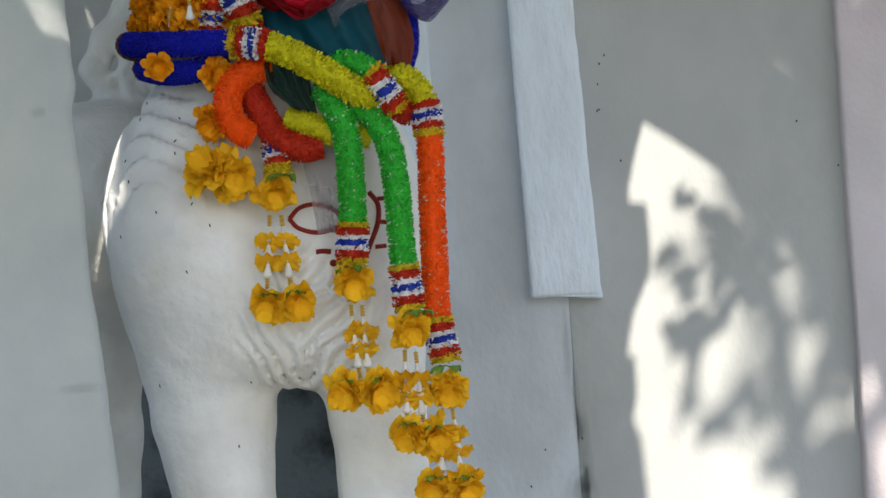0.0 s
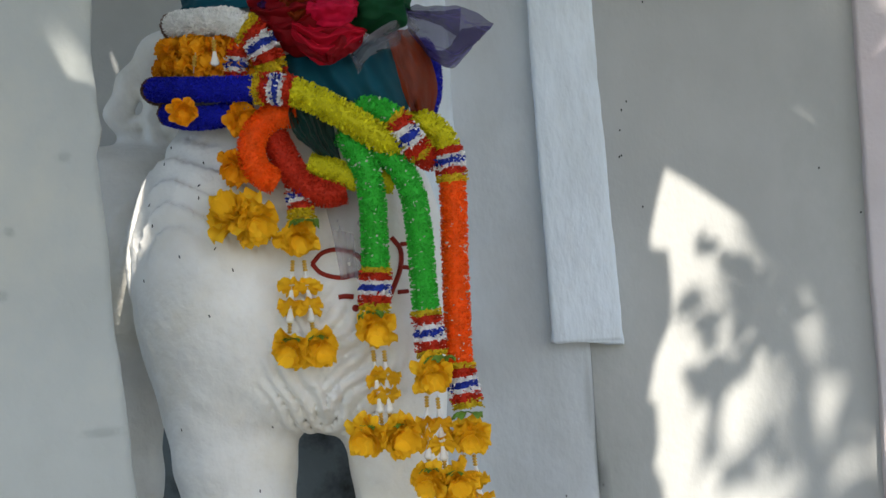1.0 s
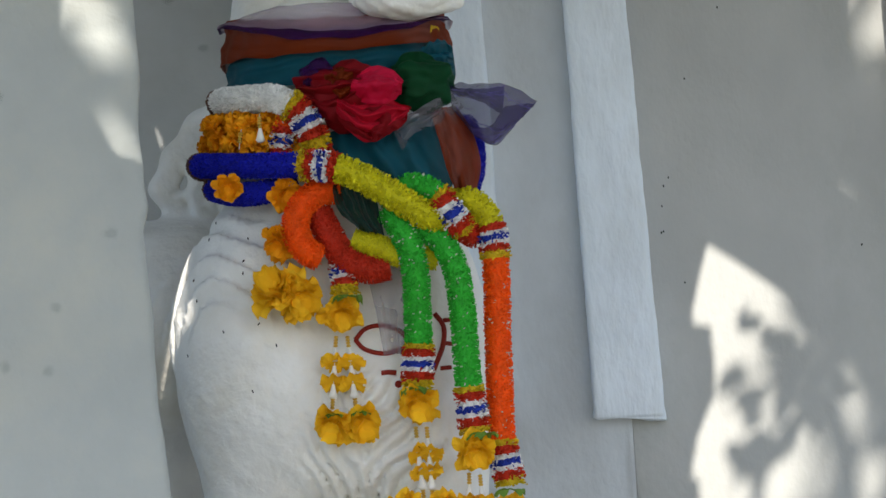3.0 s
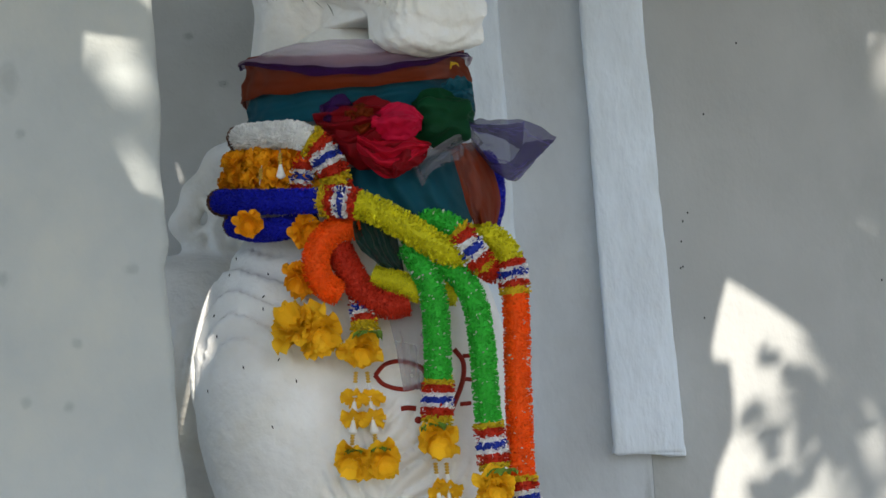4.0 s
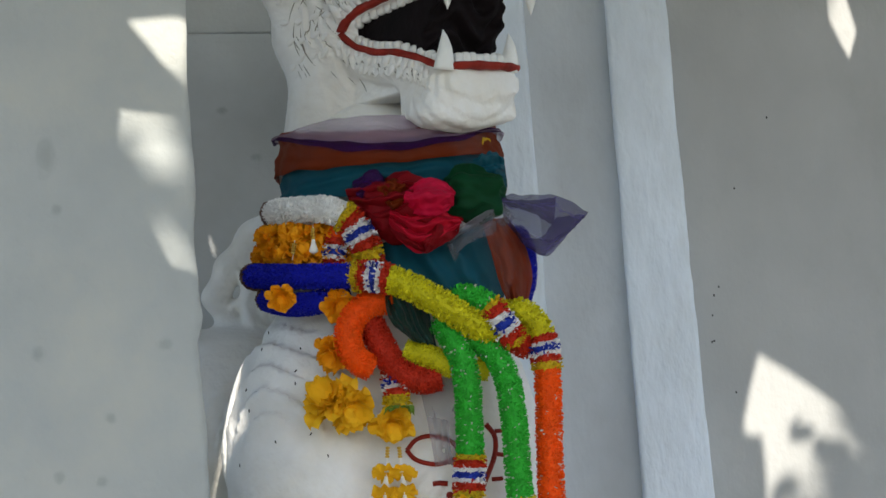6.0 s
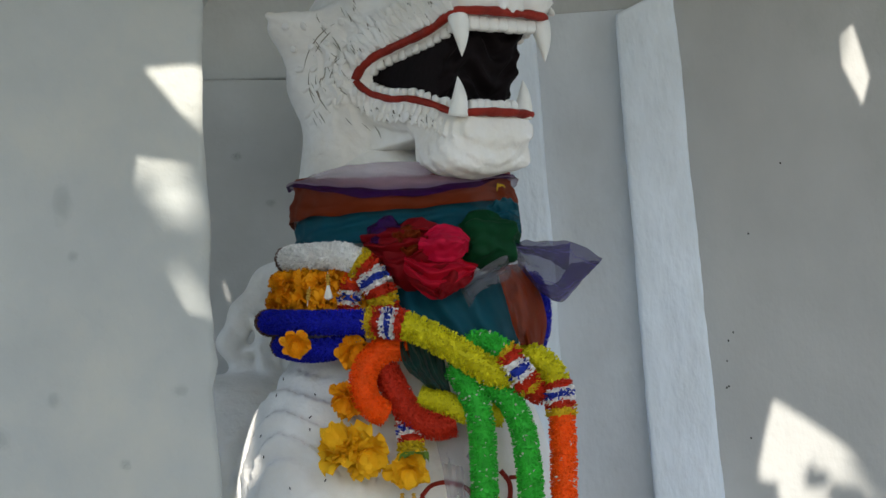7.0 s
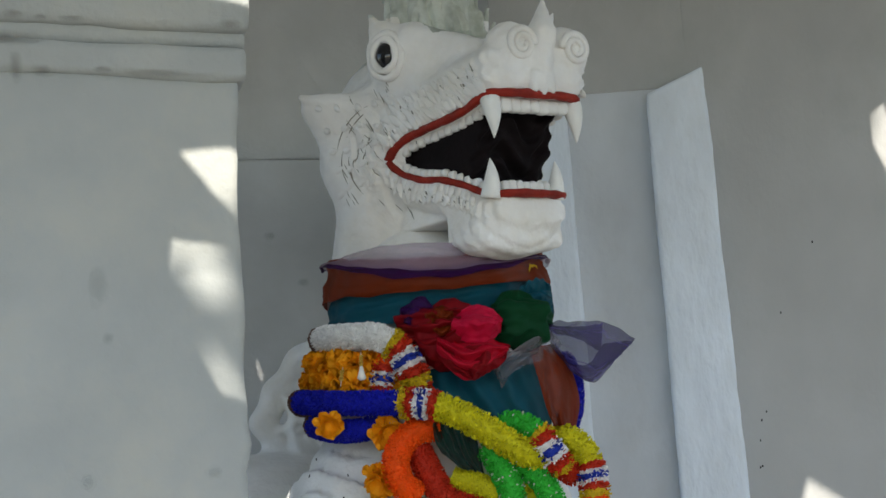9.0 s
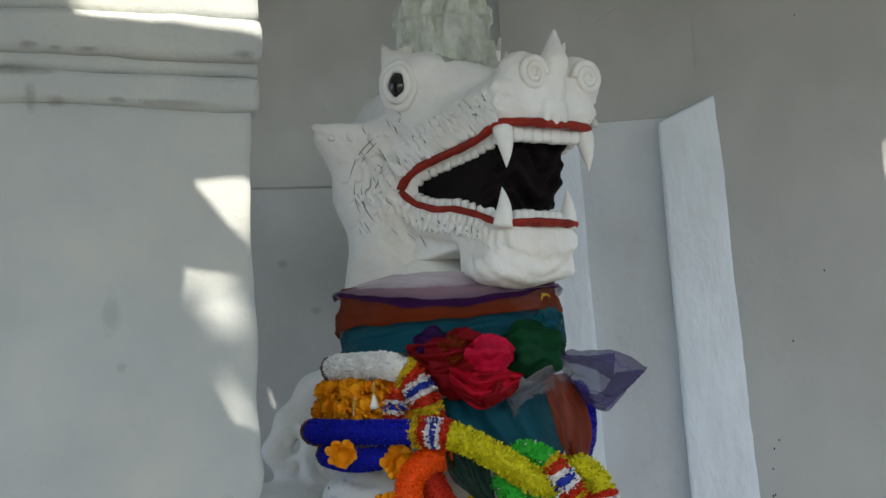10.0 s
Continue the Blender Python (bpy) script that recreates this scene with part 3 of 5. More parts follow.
# ---- the lion statue: one mesh ----
def lion():
    lump = Lump()
    # body, legs, neck and haunch
    low, high, step = (-0.76, -0.26, 0.68), (0.2, 0.66, 2.16), 0.0058
    p = lattice(low, high, step)
    x, y, z = p
    d = ball(p, (-0.14, 0.12, 1.54), (0.24, 0.22, 0.25))
    d = blend(d, ball(p, (-0.235, 0.0, 1.53), (0.155, 0.17, 0.25)), 0.05)
    d = blend(d, ball(p, (-0.02, 0.0, 1.52), (0.125, 0.15, 0.26)), 0.05)
    d = blend(d, ball(p, (-0.115, -0.06, 1.43), (0.14, 0.1, 0.13)), 0.06)
    legs = limb(p, (-0.25, 0.0, 1.46), (-0.245, -0.005, 1.25), 0.13, 0.094)
    legs = blend(legs, limb(p, (-0.245, -0.005, 1.25), (-0.235, -0.01, 1.08), 0.094, 0.075), 0.015)
    legs = blend(legs, limb(p, (-0.235, -0.01, 1.08), (-0.235, -0.02, 0.76), 0.075, 0.08), 0.02)
    leg2 = limb(p, (0.0, 0.0, 1.46), (0.008, -0.005, 1.25), 0.10, 0.076)
    leg2 = blend(leg2, limb(p, (0.008, -0.005, 1.25), (0.013, -0.01, 1.08), 0.076, 0.07), 0.015)
    leg2 = blend(leg2, limb(p, (0.013, -0.01, 1.08), (0.015, -0.02, 0.76), 0.07, 0.075), 0.02)
    d = blend(d, blend(legs, leg2, 0.03), 0.018)
    for cx in (-0.235, 0.015):
        d = blend(d, ball(p, (cx, -0.1, 0.755), (0.095, 0.13, 0.06)), 0.04)
    d = blend(d, limb(p, (-0.13, 0.05, 1.7), (-0.115, 0.005, 1.90), 0.16, 0.155), 0.06)
    d = blend(d, limb(p, (-0.135, 0.03, 2.0), (-0.17, 0.095, 2.06), 0.13, 0.10), 0.03)
    rear = ball(p, (-0.415, 0.31, 1.585), (0.20, 0.23, 0.205))
    rear = rear - 0.004 * np.sin((z + 0.35 * x) * 75 + 2 * np.sin(x * 25)) * np.clip((z - 1.70) / 0.04, 0, 1)
    rear = blend(rear, limb(p, (-0.46, 0.30, 1.46), (-0.462, 0.30, 1.20), 0.085, 0.058), 0.04)
    rear = blend(rear, limb(p, (-0.462, 0.30, 1.20), (-0.475, 0.30, 0.74), 0.058, 0.05), 0.03)
    d = blend(d, rear, 0.015)
    # tail lying up against the back, with a flame-shaped tuft
    tail_and_glint = limb(p, (-0.25, 0.20, 1.99), (-0.365, 0.27, 1.935), 0.03, 0.024)
    tail_and_glint = blend(tail_and_glint, limb(p, (-0.365, 0.27, 1.935), (-0.412, 0.28, 1.885), 0.024, 0.020), 0.03)
    tail_and_glint = blend(tail_and_glint, limb(p, (-0.412, 0.28, 1.885), (-0.440, 0.28, 1.835), 0.020, 0.016), 0.03)
    tail_and_glint = blend(tail_and_glint, limb(p, (-0.440, 0.28, 1.835), (-0.405, 0.29, 1.775), 0.016, 0.025), 0.03)
    tuft = ball(p, (-0.365, 0.27, 1.825), (0.038, 0.04, 0.065)) - 0.010 * np.sin(x * 120 + 2 * np.sin(z * 50)) * np.sin(z * 70 + x * 60)
    d = blend(d, blend(tail_and_glint, tuft, 0.015), 0.02)
    # nested arcs carved round the shoulder
    ax, az = -0.2944, 1.54
    r = np.sqrt(((x - ax) * 1.15) ** 2 + ((z - az) * 0.85) ** 2)
    gate = np.clip((r - 0.05) / 0.02, 0, 1) * np.clip((0.185 - r) / 0.02, 0, 1) * np.clip((z - az - 0.01) / 0.05, 0, 1) * (y < 0.1)
    saw = (r / 0.030 + 0.25 * np.sin((x - ax) * 45)) % 1.0
    d = d - gate * 0.012 * (saw - 0.5)
    # folds between the forelegs
    cx, cz = -0.0946, 1.308
    fx, fz = x - cx, z - cz
    lines = np.where(fx < 0, -fx * 0.92 - fz * 0.40, fx * 0.70 - fz * 0.72) + 0.006 * np.sin(z * 31 + x * 44) + 0.003 * np.sin(z * 90)
    reach = np.sqrt((fx / np.where(fx < 0, 0.085, 0.115)) ** 2 + ((fz - 0.07) / 0.115) ** 2)
    near = np.clip((1.25 - reach) * 2.2, 0, 1) * (y < 0.05) * np.clip((fz + 0.03) / 0.03, 0, 1)
    d = d - near * 0.016 * (np.abs(np.sin(lines * np.pi / 0.023)) ** 0.7 - 0.65)
    lumps = np.exp(-((fx / 0.035) ** 2 + ((fz - 0.025) / 0.03) ** 2)) * (y < 0.05)
    d = d - lumps * 0.008 * np.sin(x * 260 + 3 * np.sin(z * 120)) * np.sin(z * 230 + 2 * np.sin(x * 140))
    d = d - 0.0016 * np.sin(x * 61 + 2 * np.sin(z * 23)) * np.sin(z * 47 + 2 * np.sin(y * 31)) * np.sin(y * 53 + x * 20)
    verts, quads = surface_net(d, low, step)
    lump.add(verts, quads, 0)

    # head, in its own axes: a across, b ahead, c up; it looks to the viewer's right
    turn, origin = radians(40), np.array((-0.1054, 0, 2.2))
    across, ahead = np.array((math.cos(turn), math.sin(turn), 0)), np.array((math.sin(turn), -math.cos(turn), 0))
    place = lambda q: origin + np.outer(q[:, 0], across) + np.outer(q[:, 1], ahead) + np.outer(q[:, 2] + 0.07 * q[:, 0] * np.clip(q[:, 1] / 0.2, 0, 1), (0, 0, 1))
    low, high, step = (-0.23, -0.29, -0.22), (0.23, 0.32, 0.60), 0.0039
    p = lattice(low, high, step)
    a, b, c = p
    A = np.abs(a)
    s = [A, b, c]
    above, below = np.interp(b, LIP_B, UPPER_LIP).astype(np.float32), np.interp(b, LIP_B, LOWER_LIP).astype(np.float32)
    rim = np.maximum(np.maximum(c - above, below - c), 0.02 - b)      # distance from the lips, outwards
    d = ball(p, (0, -0.07, 0.06), (0.112, 0.17, 0.17))
    d = blend(d, ball(p, (0, 0.03, 0.12), (0.092, 0.14, 0.095)), 0.03)
    # upper jaw, flat in front
    up = block([A, b, c - above], (0, 0.12, 0.036), (0.094, 0.145, 0.046), 0.026)
    d = blend(d, up, 0.025)
    d = blend(d, block([A, b, c], (0, 0.195, 0.105), (0.085, 0.068, 0.03), 0.02), 0.02)
    # lower jaw and beard
    lo = block([A * (1 + 0.32 * np.clip((b - 0.12) / 0.11, 0, 1)), b, c - below], (0, 0.107, -0.022), (0.090, 0.132, 0.030), 0.02)
    d = blend(d, lo, 0.015)
    beard = block([A, b, c + 0.10 * (b - 0.17)], (0, 0.168, -0.122), (0.079, 0.052, 0.040), 0.014)
    beard = blend(beard, ball(p, (-0.02, 0.188, -0.145), (0.060, 0.040, 0.032)), 0.03)
    curl = np.sqrt((b - 0.30) ** 2 + (c + 0.08) ** 2) + 0.25 * A
    beard = beard - 0.0035 * (np.abs(np.sin(curl * np.pi / 0.024)) ** 0.6 - 0.6) * np.clip((-0.118 - c) / 0.012, 0, 1)
    d = blend(d, beard, 0.012)
    # cheek and throat flowing into the neck
    d = blend(d, limb(s, (0.034, -0.005, -0.02), (0.094, -0.10, 0.02), 0.04, 0.05), 0.04)
    d = blend(d, limb(s, (0.046, -0.06, -0.02), (0.05, -0.10, -0.2), 0.08, 0.085), 0.04)
    # hollow under the jaw
    d = np.maximum(d, -block([A, b, c], (0, 0.075, -0.185), (0.3, 0.052, 0.085), 0.02))
    # ears: flat pointed flaps
    d = blend(d, limb(s, (0.10, -0.05, 0.10), (0.188, -0.10, 0.127), 0.035, 0.004), 0.03)
    d = blend(d, limb(s, (0.105, -0.07, 0.06), (0.175, -0.105, 0.105), 0.03, 0.006), 0.03)
    d = blend(d, limb(s, (0.105, -0.09, 0.02), (0.160, -0.11, 0.095), 0.028, 0.006), 0.03)
    # eye sockets and brow leaves
    d = blend(d, ball(s, (0.080, 0.018, 0.174), (0.032, 0.046, 0.048)), 0.02)
    d = blend(d, limb(s, (0.094, 0.0, 0.212), (0.104, -0.017, 0.258), 0.022, 0.002), 0.010)
    d = blend(d, limb(s, (0.096, 0.008, 0.226), (0.070, 0.062, 0.205), 0.014, 0.009), 0.010)
    d = blend(d, limb(s, (0.070, 0.062, 0.200), (0.03, 0.15, 0.150), 0.024, 0.03), 0.03)
    # nose: two scrolls and a leaf between
    nose = [np.abs(a - NOSE_A), b, c]
    d = blend(d, block(nose, (0, 0.215, 0.110), (0.085, 0.045, 0.04), 0.025), 0.02)
    d = blend(d, ball(nose, (0.055, 0.243, 0.139), (0.043, 0.032, 0.043)), 0.008)
    d = blend(d, limb(p, (0.008, 0.268, 0.080), (0.018, 0.264, 0.165), 0.016, 0.02), 0.008)
    d = blend(d, limb(p, (0.018, 0.262, 0.160), (0.034, 0.252, 0.220), 0.024, 0.003), 0.008)
    d = blend(d, limb(p, (0.022, 0.262, 0.160), (0.054, 0.252, 0.200), 0.016, 0.003), 0.006)
    for k in (-1, 0, 1):
        d = blend(d, limb(p, (0.006 + 0.014 * k, 0.27, 0.090), (0.004 + 0.018 * k, 0.274, 0.064 + 0.004 * abs(k)), 0.011, 0.007), 0.005)
    # crown: upright pointed leaves in overlapping rows, narrowing upwards
    ang = np.arctan2(b, a - 0.012)
    rr = np.sqrt((a - 0.012) ** 2 + b ** 2)
    wob = 0.25 * np.sin(c * 31 + 2) + 0.2 * np.sin(ang * 3 + c * 17)
    crown = rr - (0.062 - 0.10 * np.clip(c - 0.30, -0.12, 0.05))
    for row, (z0, tall, count) in enumerate(((0.15, 0.115, 9), (0.215, 0.125, 10), (0.30, 0.13, 9), (0.39, 0.13, 8), (0.47, 0.13, 7))):
        u = ((ang + wob * 0.35) * count / (2 * np.pi) + 0.5 * (row % 2)) % 1.0 - 0.5
        f = (c - z0) / tall
        wide = 0.5 * np.sqrt(np.clip(1 - np.clip(f, 0, 1) ** 1.6, 0, 1))
        inside = np.clip((wide - np.abs(u)) / 0.10, 0, 1) * (f > 0) * (f < 1)
        crown = crown - inside * (0.009 + 0.008 * f - 0.006 * np.clip(1 - np.abs(u) / 0.07, 0, 1))
    crown = np.maximum(crown - 0.002 * np.sin(ang * 21 + c * 60), np.maximum(0.13 - c, c - 0.58))
    d = blend(d, crown * 0.75, 0.006)
    d = blend(d, limb(p, (0.05, 0.06, 0.175), (0.088, 0.055, 0.275), 0.022, 0.003), 0.006)
    d = blend(d, limb(p, (0.04, 0.10, 0.165), (0.06, 0.105, 0.232), 0.020, 0.003), 0.006)
    # comb of scales round the lips, then a second looser row, and flames on the cheek
    side = np.clip((A - 0.045) / 0.02, 0, 1) * np.clip((0.275 - b) / 0.02, 0, 1)
    comb = np.clip((rim - 0.011) / 0.005, 0, 1) * np.clip((0.042 - rim) / 0.006, 0, 1)
    lean = b + 0.5 * (c - above) * (c > 0) - 0.35 * (below - c) * (c < 0)
    saw = (lean / 0.0145 + 0.35 * np.sin(c * 90)) % 1.0
    d = d - side * comb * (0.0095 * (saw - 0.5) + 0.003)
    comb2 = np.clip((rim - 0.042) / 0.004, 0, 1) * np.clip((0.07 - rim) / 0.006, 0, 1) * (c > -0.02)
    saw2 = ((lean + 0.006) / 0.021 + 0.4 * np.sin(c * 60 + 1)) % 1.0
    d = d - side * comb2 * 0.0085 * (saw2 - 0.5)
    cheek = np.clip((0.045 - b) / 0.02, 0, 1) * np.clip((b + 0.13) / 0.03, 0, 1) * np.clip((A - 0.05) / 0.02, 0, 1) * np.clip((0.13 - c) / 0.02, 0, 1) * np.clip((c + 0.09) / 0.03, 0, 1)
    turnd = c * 0.55 + b * 0.9 + 0.012 * np.sin(c * 55)
    d = d - cheek * np.clip((0.125 - A) / 0.02, 0, 1) * 0.0085 * ((turnd / 0.027) % 1.0 - 0.5)
    d = d - 0.0011 * np.sin(a * 190 + 3 * np.sin(c * 60)) * np.sin(c * 170 + 2 * np.sin(b * 80)) * np.sin(b * 150)
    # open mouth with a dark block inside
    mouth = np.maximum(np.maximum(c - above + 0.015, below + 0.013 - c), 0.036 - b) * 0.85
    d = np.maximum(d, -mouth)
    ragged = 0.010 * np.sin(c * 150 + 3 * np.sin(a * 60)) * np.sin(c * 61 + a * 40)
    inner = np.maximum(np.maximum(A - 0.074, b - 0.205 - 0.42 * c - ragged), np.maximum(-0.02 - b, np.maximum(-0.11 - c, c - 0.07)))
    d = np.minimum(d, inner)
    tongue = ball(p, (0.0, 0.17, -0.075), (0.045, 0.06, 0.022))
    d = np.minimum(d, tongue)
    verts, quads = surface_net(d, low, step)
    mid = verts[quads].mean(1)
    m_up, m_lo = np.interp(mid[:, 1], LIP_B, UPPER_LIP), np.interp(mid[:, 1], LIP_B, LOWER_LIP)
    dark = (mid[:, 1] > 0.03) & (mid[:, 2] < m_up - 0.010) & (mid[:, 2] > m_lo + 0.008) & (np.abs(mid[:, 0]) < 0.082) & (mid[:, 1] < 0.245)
    grey = (mid[:, 2] > 0.165) & (np.hypot(mid[:, 0], mid[:, 1]) < 0.13) & ~dark & (mid[:, 1] < 0.2) & ~((np.abs(mid[:, 0]) > 0.07) & (mid[:, 2] < 0.25))
    shell = BVHTree.FromPolygons([tuple(v) for v in verts], [tuple(q) for q in quads.tolist()])
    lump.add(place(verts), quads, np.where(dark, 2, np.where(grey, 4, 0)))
    return lump, place, shell


from mathutils.bvhtree import BVHTree

LIP_B = (0.012, 0.02, 0.035, 0.061, 0.085, 0.128, 0.169, 0.209, 0.235, 0.28)
UPPER_LIP = (0.004, 0.016, 0.029, 0.037, 0.0405, 0.043, 0.046, 0.052, 0.059, 0.062)
LOWER_LIP = (0.002, -0.007, -0.021, -0.032, -0.04, -0.047, -0.062, -0.082, -0.088, -0.090)
NOSE_A = 0.023
lump, head_place, shell = lion()


def side_at(side, b, c, sink=0.0, most=0.3):
    """Point of the head's side surface at that height and depth."""
    hit = shell.ray_cast(Vector((side * 0.4, b, c)), Vector((-side, 0, 0)))[0]
    x = min(abs(hit.x), most) if hit else 0.09
    return (side * (max(0.07, x) - sink), b, c)


def lip(profile, b_front, c_front, shift, radius, half=0.083):
    ring = [side_at(-1, 0.016, 0.003, 0.0, 0.112)] + [side_at(-1, b, float(np.interp(b, LIP_B, profile)) + shift, 0.0, 0.112) for b in np.linspace(0.021, b_front - 0.03, 14)]
    front = [(x, b_front - 0.012 * (abs(x) / half) ** 4, c_front) for x in (-half, -half * 0.5, 0.0, half * 0.5, half)]
    ring = ring + front + [(-q[0], q[1], q[2]) for q in ring[::-1]]
    path, _ = smooth_path(ring, 160)
    t = np.linspace(0, 1, 160)
    v, f = sweep(path, radius * (1 + 0.12 * np.sin(t * 90) * np.sin(t * 37)), 10, 0.75)
    lump.add(head_place(v), f, 1)


lip(UPPER_LIP, 0.269, 0.062, 0.0, 0.0095)
lip(LOWER_LIP, 0.245, -0.088, 0.0, 0.0075, 0.066)


def tooth(base, tip, radius):
    base, tip = np.array(base, dtype=float), np.array(tip, dtype=float)
    t = np.linspace(0, 1, 12)
    path = base + np.outer(t, tip - base) + np.outer(np.sin(t * np.pi) * 0.004, (0, 1, 0))
    v, f = sweep(path, radius * (1 - t ** 1.7 * 0.97), 14)
    lump.add(head_place(v), f, 3)


def peg(c, r, seed):
    """Blunt square-ish tooth."""
    v, f = spread_ball((0, 0, 0), (1, 1, 1), 12, 8)
    v = np.sign(v) * np.abs(v) ** 0.55
    rng = np.random.RandomState(seed)
    lump.add(head_place(np.array(c) + v * np.array(r) * rng.uniform(0.9, 1.1, 3)), f, 3)


for side in (-1, 1):
    tooth((side * 0.082, 0.25, 0.056), (side * 0.083, 0.256, -0.008), 0.0155)
    tooth((side * 0.064 - 0.008, 0.226, -0.092), (side * 0.065 - 0.008, 0.231, -0.032), 0.0155)
    for i in range(12):
        bb = 0.036 + 0.19 * i / 11
        peg(side_at(side, bb, float(np.interp(bb, LIP_B, UPPER_LIP)) - 0.006, 0.008)[:2] + (float(np.interp(bb, LIP_B, UPPER_LIP)) - 0.012,), (0.007, 0.0083, 0.0085), i)
        bb = 0.036 + 0.17 * i / 11
        peg(side_at(side, bb, float(np.interp(bb, LIP_B, LOWER_LIP)) - 0.006, 0.008)[:2] + (float(np.interp(bb, LIP_B, LOWER_LIP)) + 0.010,), (0.007, 0.0076, 0.0075), i + 20)
for i in range(7):
    k = -0.056 + 0.112 * i / 6
    peg((k, 0.252, 0.047), (0.0112, 0.009, 0.012), i + 40)
    peg((k * 0.72 - 0.004, 0.228, -0.078), (0.0078, 0.008, 0.0125), i + 60)
# scroll rings on the nose, rings and black eyes
for side in (-1, 1):
    t = np.linspace(0, 4.2 * np.pi, 60)
    rad = np.linspace(0.027, 0.005, 60)
    path = np.stack([NOSE_A + side * (0.055 - rad * np.cos(t)), 0.2755 - 0.10 * rad, 0.139 + rad * np.sin(t)], 1)
    v, f = sweep(path, np.linspace(0.0062, 0.0045, 60), 8)
    lump.add(head_place(v), f, 0)
    n = np.array((side * 0.90, 0.43, 0.0))
    w = np.array((-side * 0.43, 0.90, 0.0))
    c0 = Vector((side * 0.083, 0.018, 0.174))
    hit = shell.ray_cast(c0 + Vector(n) * 0.2, -Vector(n))[0]
    c = np.array(hit if hit else c0)
    t = np.linspace(0, 2 * np.pi, 30)
    for ring_r, thick, lift in ((1.0, 0.0062, 0.004), (1.42, 0.0068, -0.002)):
        path = c + n * lift + np.outer(np.cos(t) * 0.0205 * ring_r, w) + np.outer(np.sin(t) * 0.0262 * ring_r, (0, 0, 1))
        v, f = sweep(path, thick * (1 + 0.15 * np.sin(t * 5 + ring_r)), 8, 1.0, False)
        lump.add(head_place(v), f, 0)
    v, f = spread_ball(c + n * 0.001, (0.010, 0.0158, 0.0205), 20, 12, np.array([n, w, (0, 0, 1)]))
    lump.add(head_place(v), f, 5)

# overlapping carved scales in rows round the lips and flames on the cheek


def scale_leaf(side, b, c, lean, length, width, lift):
    p = np.array(side_at(side, b, c))
    n = np.array((side, 0.0, 0.0))
    way = np.array((0.0, -math.sin(lean), math.cos(lean)))
    way = way + n * lift
    way /= np.linalg.norm(way)
    wide = np.cross(way, n)
    wide /= np.linalg.norm(wide)
    v, f = spread_ball((0, 0, 0), (1, 1, 1), 10, 7)
    v = v.copy()
    taper = 1 - 0.55 * np.clip(v[:, 2], 0, 1)
    q = p + np.outer(v[:, 0] * 0.0028 * taper, n) + np.outer(v[:, 1] * width * taper, wide) + np.outer(v[:, 2] * length, way)
    lump.add(head_place(q), f, 0)


rng = random.Random(12)
for side in (-1, 1):
    for row, (off, length, width, step) in enumerate(((0.018, 0.017, 0.0072, 0.0112), (0.036, 0.019, 0.008, 0.0135), (0.054, 0.017, 0.0085, 0.0165))):
        bb = 0.02 - 0.008 * row
        while bb < 0.25 - 0.02 * row:
            scale_leaf(side, bb + rng.uniform(-0.001, 0.001), float(np.interp(bb, LIP_B, UPPER_LIP)) + off + rng.uniform(-0.002, 0.002), 0.75 + rng.uniform(-0.2, 0.2), length * rng.uniform(0.8, 1.25), width * rng.uniform(0.8, 1.2), 0.14)
            bb += step
    for row, (off, length, width, step) in enumerate(((0.016, 0.010, 0.0074, 0.0112), (0.030, 0.010, 0.0078, 0.0125))):
        bb = 0.015
        while bb < 0.205:
            scale_leaf(side, bb, float(np.interp(bb, LIP_B, LOWER_LIP)) - off + rng.uniform(-0.0015, 0.0015), 2.5 + rng.uniform(-0.15, 0.15), length * rng.uniform(0.85, 1.15), width, 0.1)
            bb += step
    for k in range(24):
        bb, cc = -0.075 + 0.022 * (k % 5) + rng.uniform(-0.006, 0.006), 0.105 - 0.034 * (k // 5) + rng.uniform(-0.006, 0.006)
        scale_leaf(side, bb, cc, 1.0 + 0.25 * (k // 5) + rng.uniform(-0.2, 0.2), rng.uniform(0.011, 0.016), 0.006, 0.02)

# hairline cracks between the carved scales
rng = random.Random(8)
for k in range(110):
    side = -1 if k % 4 else 1
    bb = rng.uniform(0.03, 0.25 if k % 3 else 0.19)
    if k % 3:
        c0, c1 = float(np.interp(bb, LIP_B, UPPER_LIP)) + rng.uniform(0.012, 0.05), rng.uniform(0.006, 0.018)
    else:
        c0, c1 = float(np.interp(bb, LIP_B, LOWER_LIP)) - rng.uniform(0.012, 0.03), -rng.uniform(0.004, 0.010)
    pts = [side_at(side, bb - 0.6 * c1 * f, c0 + c1 * f) for f in (0.0, 0.5, 1.0)]
    v, f = sweep(np.array(pts), np.array((0.0004, rng.uniform(0.0009, 0.0022), 0.0003)), 5)
    lump.add(head_place(v), f, 6)
for k in range(46):
    bb, cc = rng.uniform(-0.07, 0.03), rng.uniform(-0.07, 0.14)
    ll = rng.uniform(0.006, 0.024)
    pts = [side_at(-1, bb + ll * 0.5 * f, cc - ll * f) for f in (0.0, 0.5, 1.0)]
    v, f = sweep(np.array(pts), np.array((0.0003, rng.uniform(0.0005, 0.0012), 0.0003)), 5)
    lump.add(head_place(v), f, 6)

